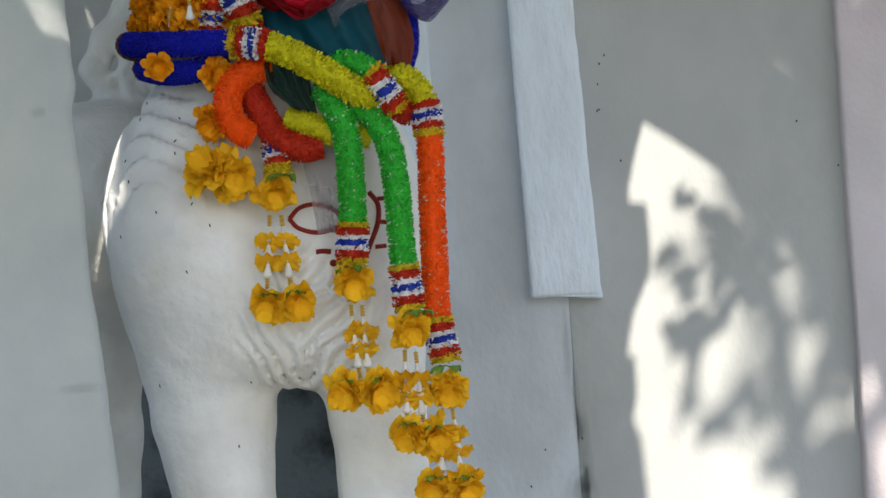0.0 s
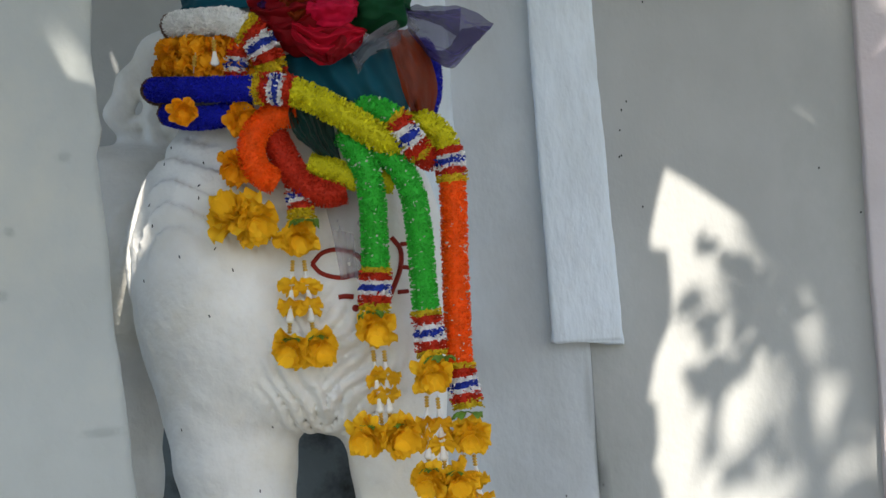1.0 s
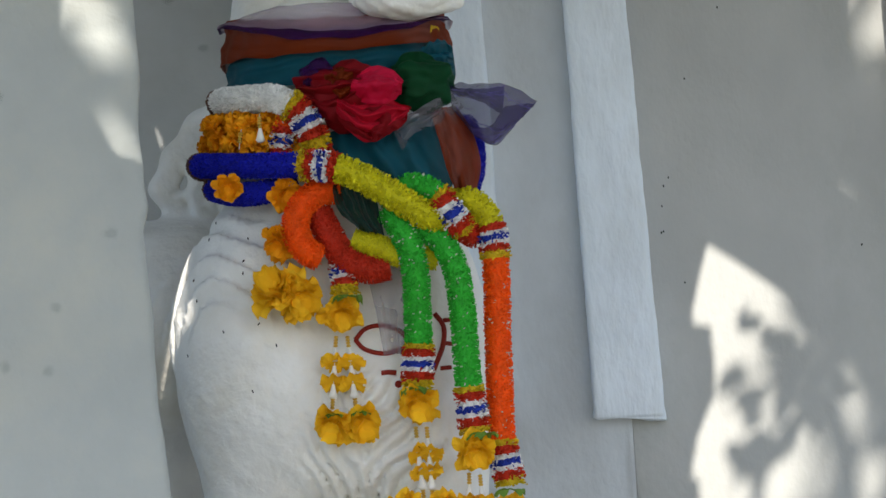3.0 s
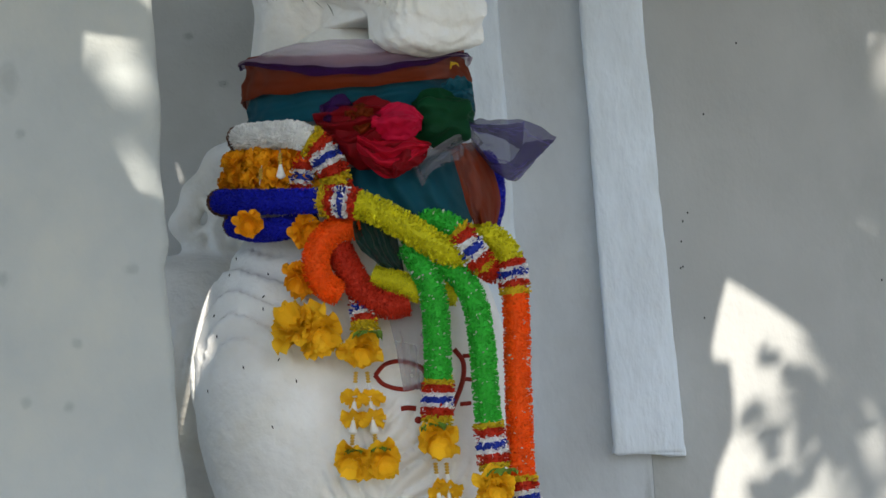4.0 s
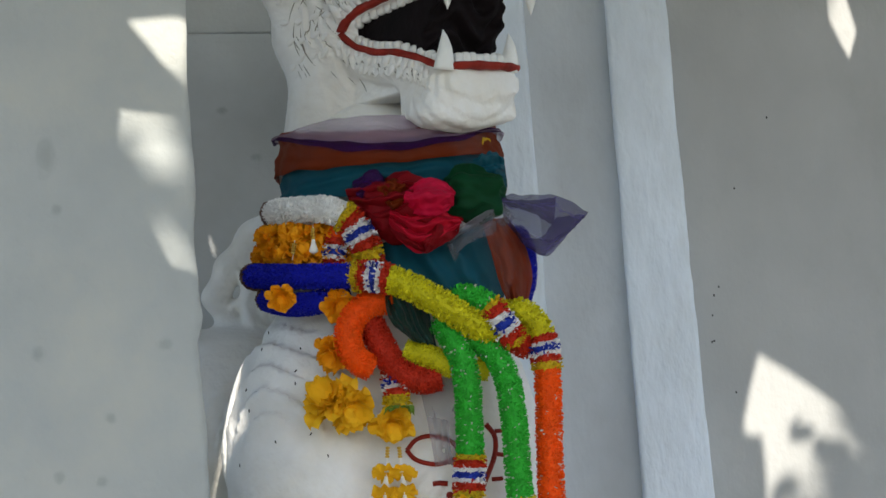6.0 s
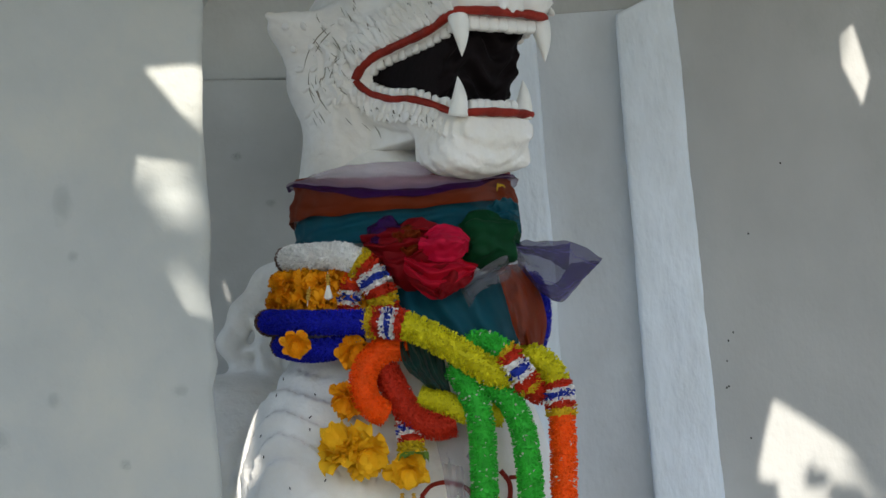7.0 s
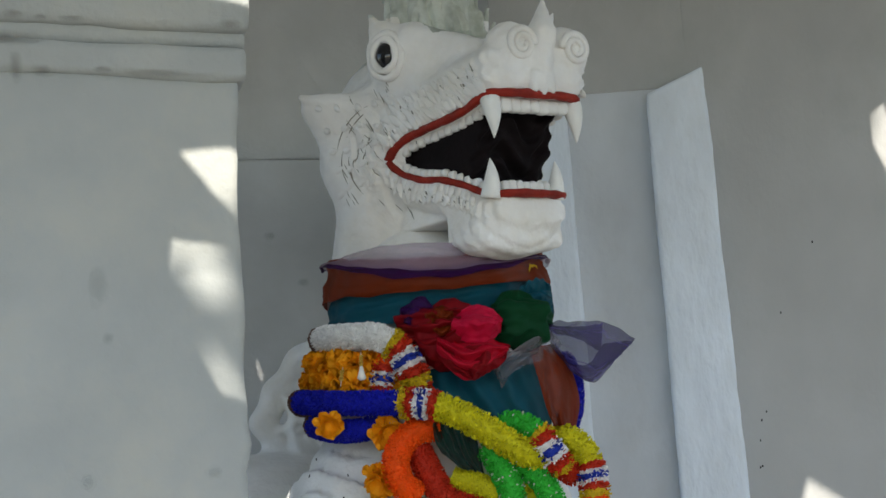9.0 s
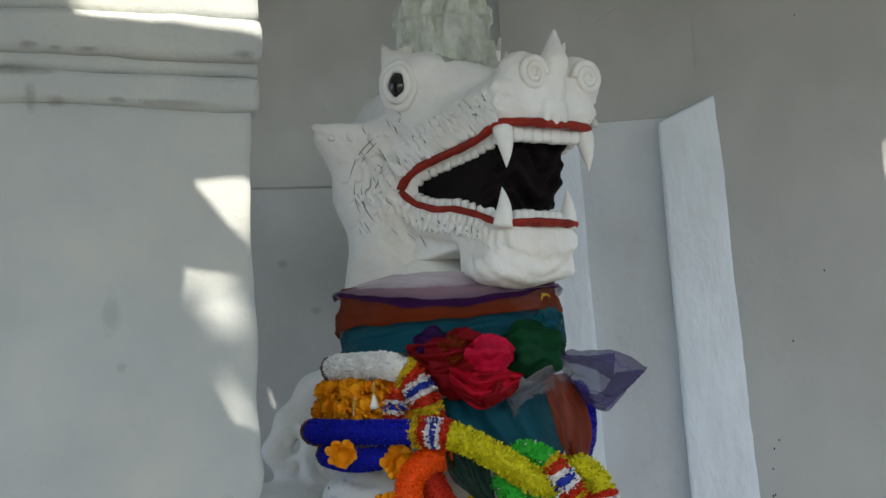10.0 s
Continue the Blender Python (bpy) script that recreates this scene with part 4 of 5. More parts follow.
# long broken grooves sweeping round the corner of the mouth
for k in range(12):
    reach, a0 = 0.042 + 0.0125 * (k // 2) + rng.uniform(-0.003, 0.003), rng.uniform(115, 205)
    arc = np.radians(np.linspace(a0, a0 + rng.uniform(18, 42), 7))
    pts = np.array([side_at(-1, 0.03 + reach * math.cos(t), 0.01 + reach * math.sin(t)) for t in arc])
    v, f = sweep(pts, 0.0011 * np.sin(np.linspace(0.15, np.pi - 0.15, 7)), 5)
    lump.add(head_place(v), f, 6)

# painted marks and specks on the chest, laid on the surface
skin = BVHTree.FromPolygons([tuple(v) for v in np.concatenate(lump.v)], lump.f)
FRONT = Vector((0.0, -2.8, 1.5))


def on_skin(p):
    hit, n, _, _ = skin.ray_cast(FRONT, (Vector(p) - FRONT).normalized())
    return (hit, n) if hit else (Vector(p), Vector((0, -1, 0)))


def stroke(points, width, mat=1):
    path, _ = smooth_path(points, 26)
    path = np.array([tuple(on_skin(p)[0]) for p in path])
    v, f = sweep(path, width, 6, 0.9)
    lump.add(v, f, mat)


stroke([(-0.1014, -0.15, 1.5448), (-0.0853, -0.15, 1.5604), (-0.06, -0.15, 1.5638), (-0.0339, -0.15, 1.5536), (-0.0232, -0.15, 1.5394)], 0.0042)
stroke([(-0.1014, -0.15, 1.5448), (-0.0875, -0.15, 1.5296), (-0.0587, -0.15, 1.5217), (-0.029, -0.15, 1.5281)], 0.0042)
stroke([(0.0179, -0.15, 1.5769), (0.03, -0.15, 1.5576), (0.0281, -0.15, 1.5301), (0.0151, -0.15, 1.4999), (0.0004, -0.15, 1.469)], 0.0046)
stroke([(0.0306, -0.15, 1.566), (0.0491, -0.15, 1.5664)], 0.004)
stroke([(0.0283, -0.15, 1.5326), (0.0466, -0.15, 1.5296)], 0.004)
stroke([(-0.0649, -0.15, 1.4928), (-0.0548, -0.15, 1.4938), (-0.0432, -0.15, 1.4922)], 0.0045)
stroke([(0.0224, -0.15, 1.4952), (0.0375, -0.15, 1.4958)], 0.004)
for p in [(-0.041, -0.15, 1.4753), (-0.0324, -0.15, 1.4545), (-0.0002, -0.15, 1.459), (0.0094, -0.15, 1.4533)]:
    h, n = on_skin(p)
    lump.add(*spread_ball(h, (0.0055, 0.003, 0.0055), 10, 6), 1)
# white strip added in the shape of the sun glint along the shoulder's edge
tail_and_glint, _ = smooth_path([(-0.3555, -0.02, 1.6982), (-0.3686, -0.03, 1.6512), (-0.3801, -0.035, 1.5995), (-0.3865, -0.035, 1.5564), (-0.3841, -0.03, 1.5127), (-0.3775, -0.02, 1.4772)], 40)
v, f = sweep(tail_and_glint, 0.0075 * np.sin(np.linspace(0.12, np.pi - 0.12, 40)) ** 0.7, 10)
lump.add(v, f, 0)
rng = random.Random(4)
SPECKS = [(-0.3571, -0.1, 1.5361), (-0.3016, -0.1, 1.5689), (-0.2677, -0.1, 1.656), (-0.2574, -0.1, 1.7082), (-0.2621, -0.1, 1.4768), (-0.3397, -0.1, 1.6183), (-0.2664, -0.1, 1.6747), (-0.2476, -0.1, 1.578), (-0.3426, -0.1, 1.65), (-0.3047, -0.1, 1.7343), (-0.3165, -0.1, 1.7104), (-0.2024, -0.1, 1.2103), (-0.3142, -0.1, 1.3095), (-0.178, -0.1, 1.3056), (-0.2228, -0.1, 1.544)]
for p in SPECKS:
    h, n = on_skin(p)
    t = rng.uniform(-0.5, 0.9)
    lump.add(*spread_ball(h, (0.0011, 0.0012, 0.003), 6, 4, [(math.cos(t), 0, -math.sin(t)), (0, 1, 0), (math.sin(t), 0, math.cos(t))]), 2)

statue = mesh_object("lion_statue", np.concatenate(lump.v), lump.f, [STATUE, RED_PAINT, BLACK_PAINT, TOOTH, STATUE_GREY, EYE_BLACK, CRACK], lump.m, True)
tagged(statue, "white painted plaster lion statue, open red-rimmed mouth with fangs", "statue")


# ---- garlands, flowers and scarves ----
def plush(name, colour, spread=0.35):
    return material(name, colour, 0.6, 0.15, 60.0, 0.1, 300.0, random_value=spread, gloss=0.2)


WHITE_P, BLUE_P, LIME_P = plush("white_plush", (0.93, 0.93, 0.91), 0.12), plush("blue_plush", (0.008, 0.016, 0.50)), plush("lime_yellow_plush", (0.72, 0.66, 0.02))
GREEN_P, ORANGE_P, RED_P = plush("green_plush", (0.035, 0.52, 0.05), 0.25), plush("orange_plush", (1.0, 0.12, 0.007), 0.14), plush("red_plush", (0.60, 0.035, 0.012), 0.22)
YELLOW_P, BLUEBAND_P, BROWN_P = plush("yellow_plush", (0.72, 0.52, 0.02)), plush("blue_band_plush", (0.02, 0.05, 0.42)), plush("brown_plush", (0.16, 0.08, 0.05))
PETAL = material("yellow_orange_petal_cloth", (1.0, 0.58, 0.025), 0.65, 0.04, 40.0, 0.2, 200.0, random_value=0.08, thin=0.1, gloss=0.2)
PETAL_DEEP = material("deep_orange_petal_cloth", (1.0, 0.42, 0.012), 0.65, 0.05, 40.0, 0.2, 200.0, random_value=0.10, thin=0.1, gloss=0.2)
PETAL_GREEN = material("green_sepal_cloth", (0.17, 0.34, 0.04), 0.6, 0.25, 40.0, 0.2, 200.0)
BUD = material("white_plastic_bud", (0.80, 0.79, 0.74), 0.4, 0.08, 60.0, 0.1, 200.0)
GOLD = material("gold_bead", (0.75, 0.50, 0.10), 0.28, 0.15, 60.0, 0.1, 200.0, metal=0.9)

CORE_PALE = material("pale_garland_core", (0.62, 0.64, 0.56), 0.7, 0.1, 60.0, 0.1, 200.0)

BAND = [("red_band", RED_P, 0.26), ("white_band", WHITE_P, 0.14), ("blue_band", BLUEBAND_P, 0.2), ("white_band", WHITE_P, 0.14), ("red_band", RED_P, 0.26)]


def plush_mesh(path, radius, blade, density, seed, loose=0.4, wide=0.36):
    """Core tube with many small petal blades standing out from it; gives also the number of core faces."""
    rng = np.random.RandomState(seed)
    T, U, V = frames_along(path)
    seg = np.r_[0, np.cumsum(np.linalg.norm(np.diff(path, axis=0), axis=1))]
    verts, faces = sweep(path, radius * 0.84, 16)
    core = len(faces)
    rings = max(2, int(seg[-1] / density))
    around = max(8, int(2 * np.pi * radius / density))
    s = np.repeat((np.arange(rings) + 0.5) / rings * seg[-1], around)
    ang = np.tile(np.arange(around) / around * 2 * np.pi, rings) + np.repeat(np.arange(rings) % 2, around) * np.pi / around
    s = s + rng.uniform(-loose, loose, s.shape) * density
    ang = ang + rng.uniform(-0.4, 0.4, s.shape) * density / radius
    pick = lambda M: np.stack([np.interp(s, seg, M[:, i]) for i in range(3)], 1)
    c, t, u, v = pick(path), pick(T), pick(U), pick(V)
    out = np.cos(ang)[:, None] * u + np.sin(ang)[:, None] * v
    side = np.cross(out, t)
    spin = rng.uniform(0, np.pi, len(s))[:, None]
    wdir = np.cos(spin) * t + np.sin(spin) * side
    lean = out + rng.normal(0, 0.32, out.shape)
    lean /= np.linalg.norm(lean, axis=1)[:, None]
    L = blade * rng.uniform(0.7, 1.25, len(s))[:, None]
    base = c + out * radius * 0.82
    mid = base + lean * (L * 0.6 + radius * 0.06)
    tip = base + lean * (L + radius * 0.06) + wdir * blade * 0.15
    w = blade * wide
    bend = np.cross(lean, wdir) * blade * 0.22
    q = np.stack([base - wdir * w * 0.35, base + wdir * w * 0.35, mid + wdir * w, tip + wdir * w * 0.5 - bend, tip - wdir * w * 0.5 + bend, mid - wdir * w], 1).reshape(-1, 3)
    n = len(verts)
    idx = n + np.arange(len(s) * 6).reshape(-1, 6)
    return np.vstack([verts, q]), faces + [tuple(k) for k in idx.tolist()], core


SEED = [10]


def garland(label, points, radius, pieces, blade=0.006, density=0.0041, group="plush garlands"):
    """A plush garland: pieces are (name, material, metres or share) from its start; shares divide what is left."""
    path, length = smooth_path(points, max(24, int(len(points) * 14)))
    seg = np.r_[0, np.cumsum(np.linalg.norm(np.diff(path, axis=0), axis=1))]
    fixed = sum(k[2] for k in pieces if k[2] > 0)
    free = sum(-k[2] for k in pieces if k[2] < 0)
    thing = tagged(new("garland"), label, "garland", group)
    at_ = 0.0
    for name, mat, share in pieces:
        d = share if share > 0 else -share / free * max(0.01, seg[-1] - fixed)
        s = np.linspace(at_, min(seg[-1], at_ + d), max(4, int(d / 0.008) + 2))
        sub = np.stack([np.interp(s, seg, path[:, i]) for i in range(3)], 1)
        SEED[0] += 1
        fine = (mat in (BLUE_P, WHITE_P) and d > 0.03) or len(pieces) == 1
        band = name.endswith("band")
        curly = mat is LIME_P
        long, gap, loose, wide = (0.85, 0.82, 0.4, 0.34) if fine and mat is WHITE_P else (0.62, 0.72, 0.4, 0.36) if fine else (1.35, 0.95, 0.9, 0.24) if band else (1.05, 1.05, 0.4, 0.36) if curly else (0.8, 0.92, 0.4, 0.40)
        v, f, core = plush_mesh(sub, radius, blade * long, density * gap, SEED[0], loose, wide)
        pale = np.random.RandomState(SEED[0]).random_sample(len(f)) < (0.045 if mat in (GREEN_P, ORANGE_P) and len(pieces) > 3 else 0)
        mesh_object(name, v, f, [mat, CORE_PALE], pale & (np.arange(len(f)) >= core), False, thing)
        at_ += d
    return thing


def banded(width):
    return [(n, m, w * width) for n, m, w in BAND]


def petal(lump, c, out, side, up, length, width, rng, curl):
    """One ruffled cloth petal as a small cupped grid with a wavy rim."""
    n, m = 6, 7
    verts, faces = [], []
    ph, fr, am = rng.uniform(0, 6.28), rng.uniform(1.2, 2.2), rng.uniform(0.10, 0.22)
    for i in range(n):
        a = i / (n - 1)
        w = width * (0.18 + 0.92 * math.sin(min(1.0, a * 1.1) * 1.75))
        for j in range(m):
            b = (j / (m - 1) - 0.5)
            round_off = 1 - 0.22 * a * (2 * b) ** 2
            lift = curl * a * a + am * a * a * math.sin(b * 6.28 * fr + ph) + 0.55 * b * b * a - 0.06 * math.sin(a * 6 + ph)
            if i == 0:
                verts.append(c + side * (w * b * 0.1))
                continue
            verts.append(c + out * (length * a * round_off * (1 - 0.25 * abs(curl) * a)) + side * (w * b) + up * (length * lift))
    for i in range(n - 1):
        for j in range(m - 1):
            faces.append((i * m + j, i * m + j + 1, (i + 1) * m + j + 1, (i + 1) * m + j))
    lump.add(np.array([tuple(v) for v in verts]), faces)


def flower(parent, centre, radius, axis=(0, -0.4, -1), mat=None, name="flower", layers=3, count=7, seed=0):
    """Cloth flower of ruffled petals opening along axis, the inner rows standing up."""
    rng = random.Random(seed * 13 + 5)
    up = Vector(axis).normalized()
    u = up.orthogonal().normalized()
    w = up.cross(u)
    lump = Lump()
    c = Vector(centre)
    for k in range(layers):
        for i in range(count - k):
            t = 6.283 * i / (count - k) + k * 0.5 + rng.uniform(-0.3, 0.3)
            out = (u * math.cos(t) + w * math.sin(t) + up * rng.uniform(-0.25, 0.15)).normalized()
            petal(lump, c + up * radius * 0.10 * k, out, up.cross(out).normalized(), up, radius * (1.05 - 0.16 * k) * rng.uniform(0.75, 1.25), radius * (0.85 if layers == 1 else 0.62), rng, (0.04 + 0.22 * k) * rng.uniform(0.4, 1.6))
    ob = mesh_object(name, np.concatenate(lump.v), lump.f, mat or PETAL, None, True, parent)
    if layers == 1:      # a ruffle hangs together at its root
        bm = bmesh.new()
        bm.from_mesh(ob.data)
        bmesh.ops.remove_doubles(bm, verts=bm.verts, dist=6e-4)
        bm.to_mesh(ob.data)
        bm.free()
    return ob


def pompom(parent, centre, radius, mat, seed=0):
    """Ball of small frilled cloth petals."""
    rng = random.Random(seed * 7 + 1)
    lump = Lump()
    c = Vector(centre)
    for k in range(46):
        h = 1 - 2 * (k + 0.5) / 46
        t = k * 2.39996 + rng.uniform(-0.2, 0.2)
        way = Vector((math.sqrt(1 - h * h) * math.cos(t), math.sqrt(1 - h * h) * math.sin(t), h))
        side = (way.orthogonal() + way.cross(way.orthogonal()) * rng.uniform(-1.5, 1.5)).normalized()
        petal(lump, c + way * radius * 0.25, way, side, way.cross(side), radius * rng.uniform(0.7, 0.9), radius * 0.62, rng, rng.uniform(-0.5, 0.5))
    return mesh_object("flower", np.concatenate(lump.v), lump.f, mat, None, True, parent)


def sepal(parent, centre, size, seed=0):
    rng = random.Random(seed)
    lump = Lump()
    for i in range(4):
        t = 6.283 * i / 4 + seed
        out = Vector((math.cos(t), math.sin(t) * 0.7 - 0.2, -0.25)).normalized()
        up = Vector((0, 0, 1))
        petal(lump, Vector(centre), out, up.cross(out).normalized(), up, size, size * 0.7, rng, -0.1)
    return mesh_object("sepal", np.concatenate(lump.v), lump.f, PETAL_GREEN, None, True, parent)


def bud_string(parent, top, bottom, seed=0):
    """White cone buds, gold beads and small petal ruffles on a thread."""
    top, bottom = np.array(top), np.array(bottom)
    length = np.linalg.norm(bottom - top)
    way = (bottom - top) / length
    v, f = sweep(top + np.outer(np.linspace(0, 1, 4), bottom - top), 0.0006, 5)
    parent = mesh_object("bud_string", v, f, BUD, None, True, parent)
    s, kind = 0.004, 0
    order = ("bead", "bud", "ruffle", "bud", "ruffle", "bud")
    while s < length - 0.012:
        p = top + way * s
        what = order[kind % 6]
        if what == "bud":
            t = np.linspace(0, 1, 8)
            v, f = sweep(p + np.outer(t * 0.021, way), 0.0024 + 0.0058 * t ** 1.3 * (1 - 0.75 * (t > 0.93)), 10)
            mesh_object("bud", v, f, BUD, None, True, parent)
            s += 0.02
        elif what == "bead":
            for k in range(4):
                v, f = spread_ball(p + way * (0.002 + 0.0042 * k), (0.0036, 0.0036, 0.0023), 10, 6)
                mesh_object("bead", v, f, GOLD, None, True, parent)
            s += 0.0165
        else:
            flower(parent, p + way * 0.003, 0.021, (0.1, -0.8, -1), PETAL, "ruffle", 1, 7, seed + kind)
            s += 0.007
        kind += 1


def tassel(parent, top, rose, strings, bottoms, seed=0, rose_r=0.034, end_r=0.04):
    """Sepal and flower under a garland's end, strings of buds, and the end flowers."""
    head = flower(parent, rose, rose_r * 0.95, (0.1, -1, -0.45), PETAL, "flower", 4, 11, seed)
    sepal(head, Vector(top) + Vector((0, -0.012, 0.004)), 0.026, seed)
    for k, (a, b) in enumerate(strings):
        bud_string(parent, a, b, seed + 7 * k)
    for k, b in enumerate(bottoms):
        head = flower(parent, b, end_r * 0.86, (0.3 * (-1) ** (k + 1), -1, -0.4), PETAL, "flower", 4, 11, seed + 3 * k + 1)
        sepal(head, Vector(b) + Vector((0, -0.01, 0.018)), 0.016, seed + k)


R1 = 0.0182
g_white = garland("white plush garland looped over the neck with banded end", [(-0.2977, 0.04, 1.9342), (-0.2934, -0.06, 1.9264), (-0.2487, -0.14, 1.9152), (-0.2004, -0.19, 1.9068), (-0.1672, -0.2, 1.8866), (-0.1463, -0.2, 1.8517), (-0.1403, -0.19, 1.8172), (-0.1396, -0.18, 1.7778)], R1 * 1.03,
                  [("end_cap", BROWN_P, 0.105), ("white_tube", WHITE_P, -1), ("yellow_band", YELLOW_P, 0.012)] + banded(0.05) + [("yellow_band", YELLOW_P, 0.014)] + banded(0.055))
g_blue = garland("royal blue and lime yellow plush garland across the chest", [(-0.3325, 0.05, 1.8361), (-0.3294, -0.06, 1.8282), (-0.274, -0.15, 1.8149), (-0.2138, -0.2, 1.8061), (-0.149, -0.225, 1.8002), (-0.0996, -0.235, 1.7889), (-0.0438, -0.235, 1.7568), (0.0036, -0.225, 1.7237), (0.0374, -0.205, 1.7069)], R1,
                 [("end_cap", BROWN_P, 0.115), ("blue_tube", BLUE_P, 0.235), ("yellow_band", YELLOW_P, 0.012)] + banded(0.045) + [("lime_tube", LIME_P, -1)])
g_blue2 = garland("royal blue plush garland tucked under the others", [(-0.3109, 0.05, 1.8074), (-0.3062, -0.07, 1.7888), (-0.2685, -0.14, 1.7729), (-0.2242, -0.17, 1.7703), (-0.174, -0.18, 1.778)], R1 * 0.95, [("end_cap", BROWN_P, 0.12), ("blue_tube", BLUE_P, -1)])
g_side = garland("royal blue plush garland showing behind the rust scarf", [(0.0846, -0.02, 1.8759), (0.0938, -0.06, 1.8389), (0.092, -0.07, 1.7981), (0.0827, -0.06, 1.7688)], R1 * 0.95, [("blue_tube", BLUE_P, -1)])
g_green = garland("green plush garland curled over with red end bands", [(-0.0367, -0.19, 1.7207), (-0.0195, -0.2, 1.7589), (0.0074, -0.205, 1.7636), (0.0314, -0.215, 1.7479), (0.0488, -0.22, 1.7216), (0.0667, -0.205, 1.697), (0.0834, -0.18, 1.6879)], R1 * 0.95,
                  [("green_tube", GREEN_P, -1), ("yellow_band", YELLOW_P, 0.008)] + banded(0.05) + [("yellow_band", YELLOW_P, 0.008), ("red_tube", RED_P, 0.03)])
g_right = garland("lime yellow and orange plush garland hanging down with a tassel", [(0.0547, -0.17, 1.7383), (0.0796, -0.185, 1.7397), (0.1015, -0.19, 1.7171), (0.1095, -0.19, 1.6832), (0.1126, -0.19, 1.6372), (0.1091, -0.19, 1.5379), (0.1068, -0.195, 1.4475), (0.1057, -0.2, 1.3795), (0.1141, -0.2, 1.3212)], R1 * 1.0,
                  [("lime_tube", LIME_P, 0.078)] + banded(0.04) + [("yellow_band", YELLOW_P, 0.011), ("orange_tube", ORANGE_P, -1), ("yellow_band", YELLOW_P, 0.008)] + banded(0.048) + [("yellow_band", YELLOW_P, 0.01)])
g_hang = garland("bright green plush garland hanging with a flower tassel", [(-0.0393, -0.2, 1.7316), (-0.0188, -0.21, 1.6931), (-0.0071, -0.21, 1.651), (-0.0059, -0.205, 1.5852), (-0.0083, -0.205, 1.5261), (-0.0131, -0.205, 1.4707)], R1 * 1.03,
                 [("green_tube", GREEN_P, -1), ("yellow_band", YELLOW_P, 0.007)] + banded(0.045) + [("yellow_band", YELLOW_P, 0.01)])
g_hang2 = garland("long bright green plush garland hanging with a flower tassel", [(0.0066, -0.2, 1.7049), (0.0342, -0.205, 1.6805), (0.0525, -0.21, 1.6394), (0.0594, -0.21, 1.5731), (0.0605, -0.21, 1.5075), (0.0623, -0.21, 1.4543), (0.0664, -0.21, 1.3996)], R1 * 0.98,
                  [("green_tube", GREEN_P, -1), ("yellow_band", YELLOW_P, 0.008)] + banded(0.05) + [("yellow_band", YELLOW_P, 0.009)])
g_orange = garland("orange plush garland ring round the chest", [(-0.1095, -0.19, 1.765), (-0.1442, -0.2, 1.7618), (-0.1718, -0.205, 1.7353), (-0.1767, -0.205, 1.7023), (-0.165, -0.2, 1.6787), (-0.1478, -0.19, 1.6684)], R1 * 1.1, [("orange_tube", ORANGE_P, -1)])
g_red = garland("red plush garland ring behind the orange one", [(-0.145, -0.18, 1.736), (-0.1298, -0.185, 1.7012), (-0.1083, -0.185, 1.6648), (-0.0759, -0.185, 1.6463), (-0.0466, -0.18, 1.65)], R1 * 1.15, [("red_tube", RED_P, -1)])
g_lime = garland("short lime yellow plush garland end", [(-0.0935, -0.185, 1.6924), (-0.0614, -0.19, 1.6803), (-0.0249, -0.19, 1.6632), (0.0248, -0.18, 1.6577)], R1 * 0.95, [("lime_tube", LIME_P, -1)])
g_left = garland("small banded plush garland with a flower tassel", [(-0.1134, -0.17, 1.6593), (-0.1114, -0.18, 1.6419), (-0.1109, -0.19, 1.6098)], R1 * 0.85, banded(0.04) + [("yellow_band", YELLOW_P, -1)])
g_band = garland("small red plush garland band beside the marigolds", [(-0.1815, -0.18, 1.8818), (-0.1894, -0.18, 1.8567), (-0.1953, -0.18, 1.8232)], R1 * 0.75, [("orange_tube", ORANGE_P, 0.018)] + banded(0.045))

tassel(g_left, (-0.1065, -0.2, 1.6058), (-0.1184, -0.2, 1.5834), [((-0.1268, -0.195, 1.5551), (-0.1394, -0.195, 1.4366)), ((-0.1111, -0.195, 1.5542), (-0.1033, -0.195, 1.4346))], [ (-0.1355, -0.2, 1.4211), (-0.0969, -0.2, 1.4225)], 1, 0.032, 0.036)
tassel(g_hang, (-0.0141, -0.21, 1.4667), (-0.0122, -0.215, 1.4456), [((-0.0191, -0.21, 1.4173), (-0.0116, -0.21, 1.2898)), ((-0.0028, -0.21, 1.4162), (0.0007, -0.21, 1.2889))], [ (-0.032, -0.215, 1.2892), (0.0113, -0.215, 1.2885)], 2, 0.033, 0.04)
tassel(g_hang2, (0.0759, -0.22, 1.397), (0.0653, -0.22, 1.3733), [((0.0546, -0.215, 1.3468), (0.0507, -0.215, 1.2202)), ((0.0699, -0.215, 1.3433), (0.0752, -0.215, 1.2184))], [ (0.0508, -0.22, 1.2223), (0.088, -0.22, 1.2163)], 3, 0.034, 0.038)
tassel(g_right, (0.1115, -0.21, 1.3138), (0.1108, -0.215, 1.283), [((0.1036, -0.21, 1.2585), (0.0953, -0.21, 1.1508)), ((0.1175, -0.21, 1.2575), (0.1247, -0.21, 1.1486))], [ (0.0847, -0.215, 1.1424), (0.1271, -0.215, 1.1392)], 4, 0.035, 0.038)

# marigold garland between the white and blue loops
mari = tagged(new("marigold_garland"), "orange cloth marigold garland wound round the neck", "garland")
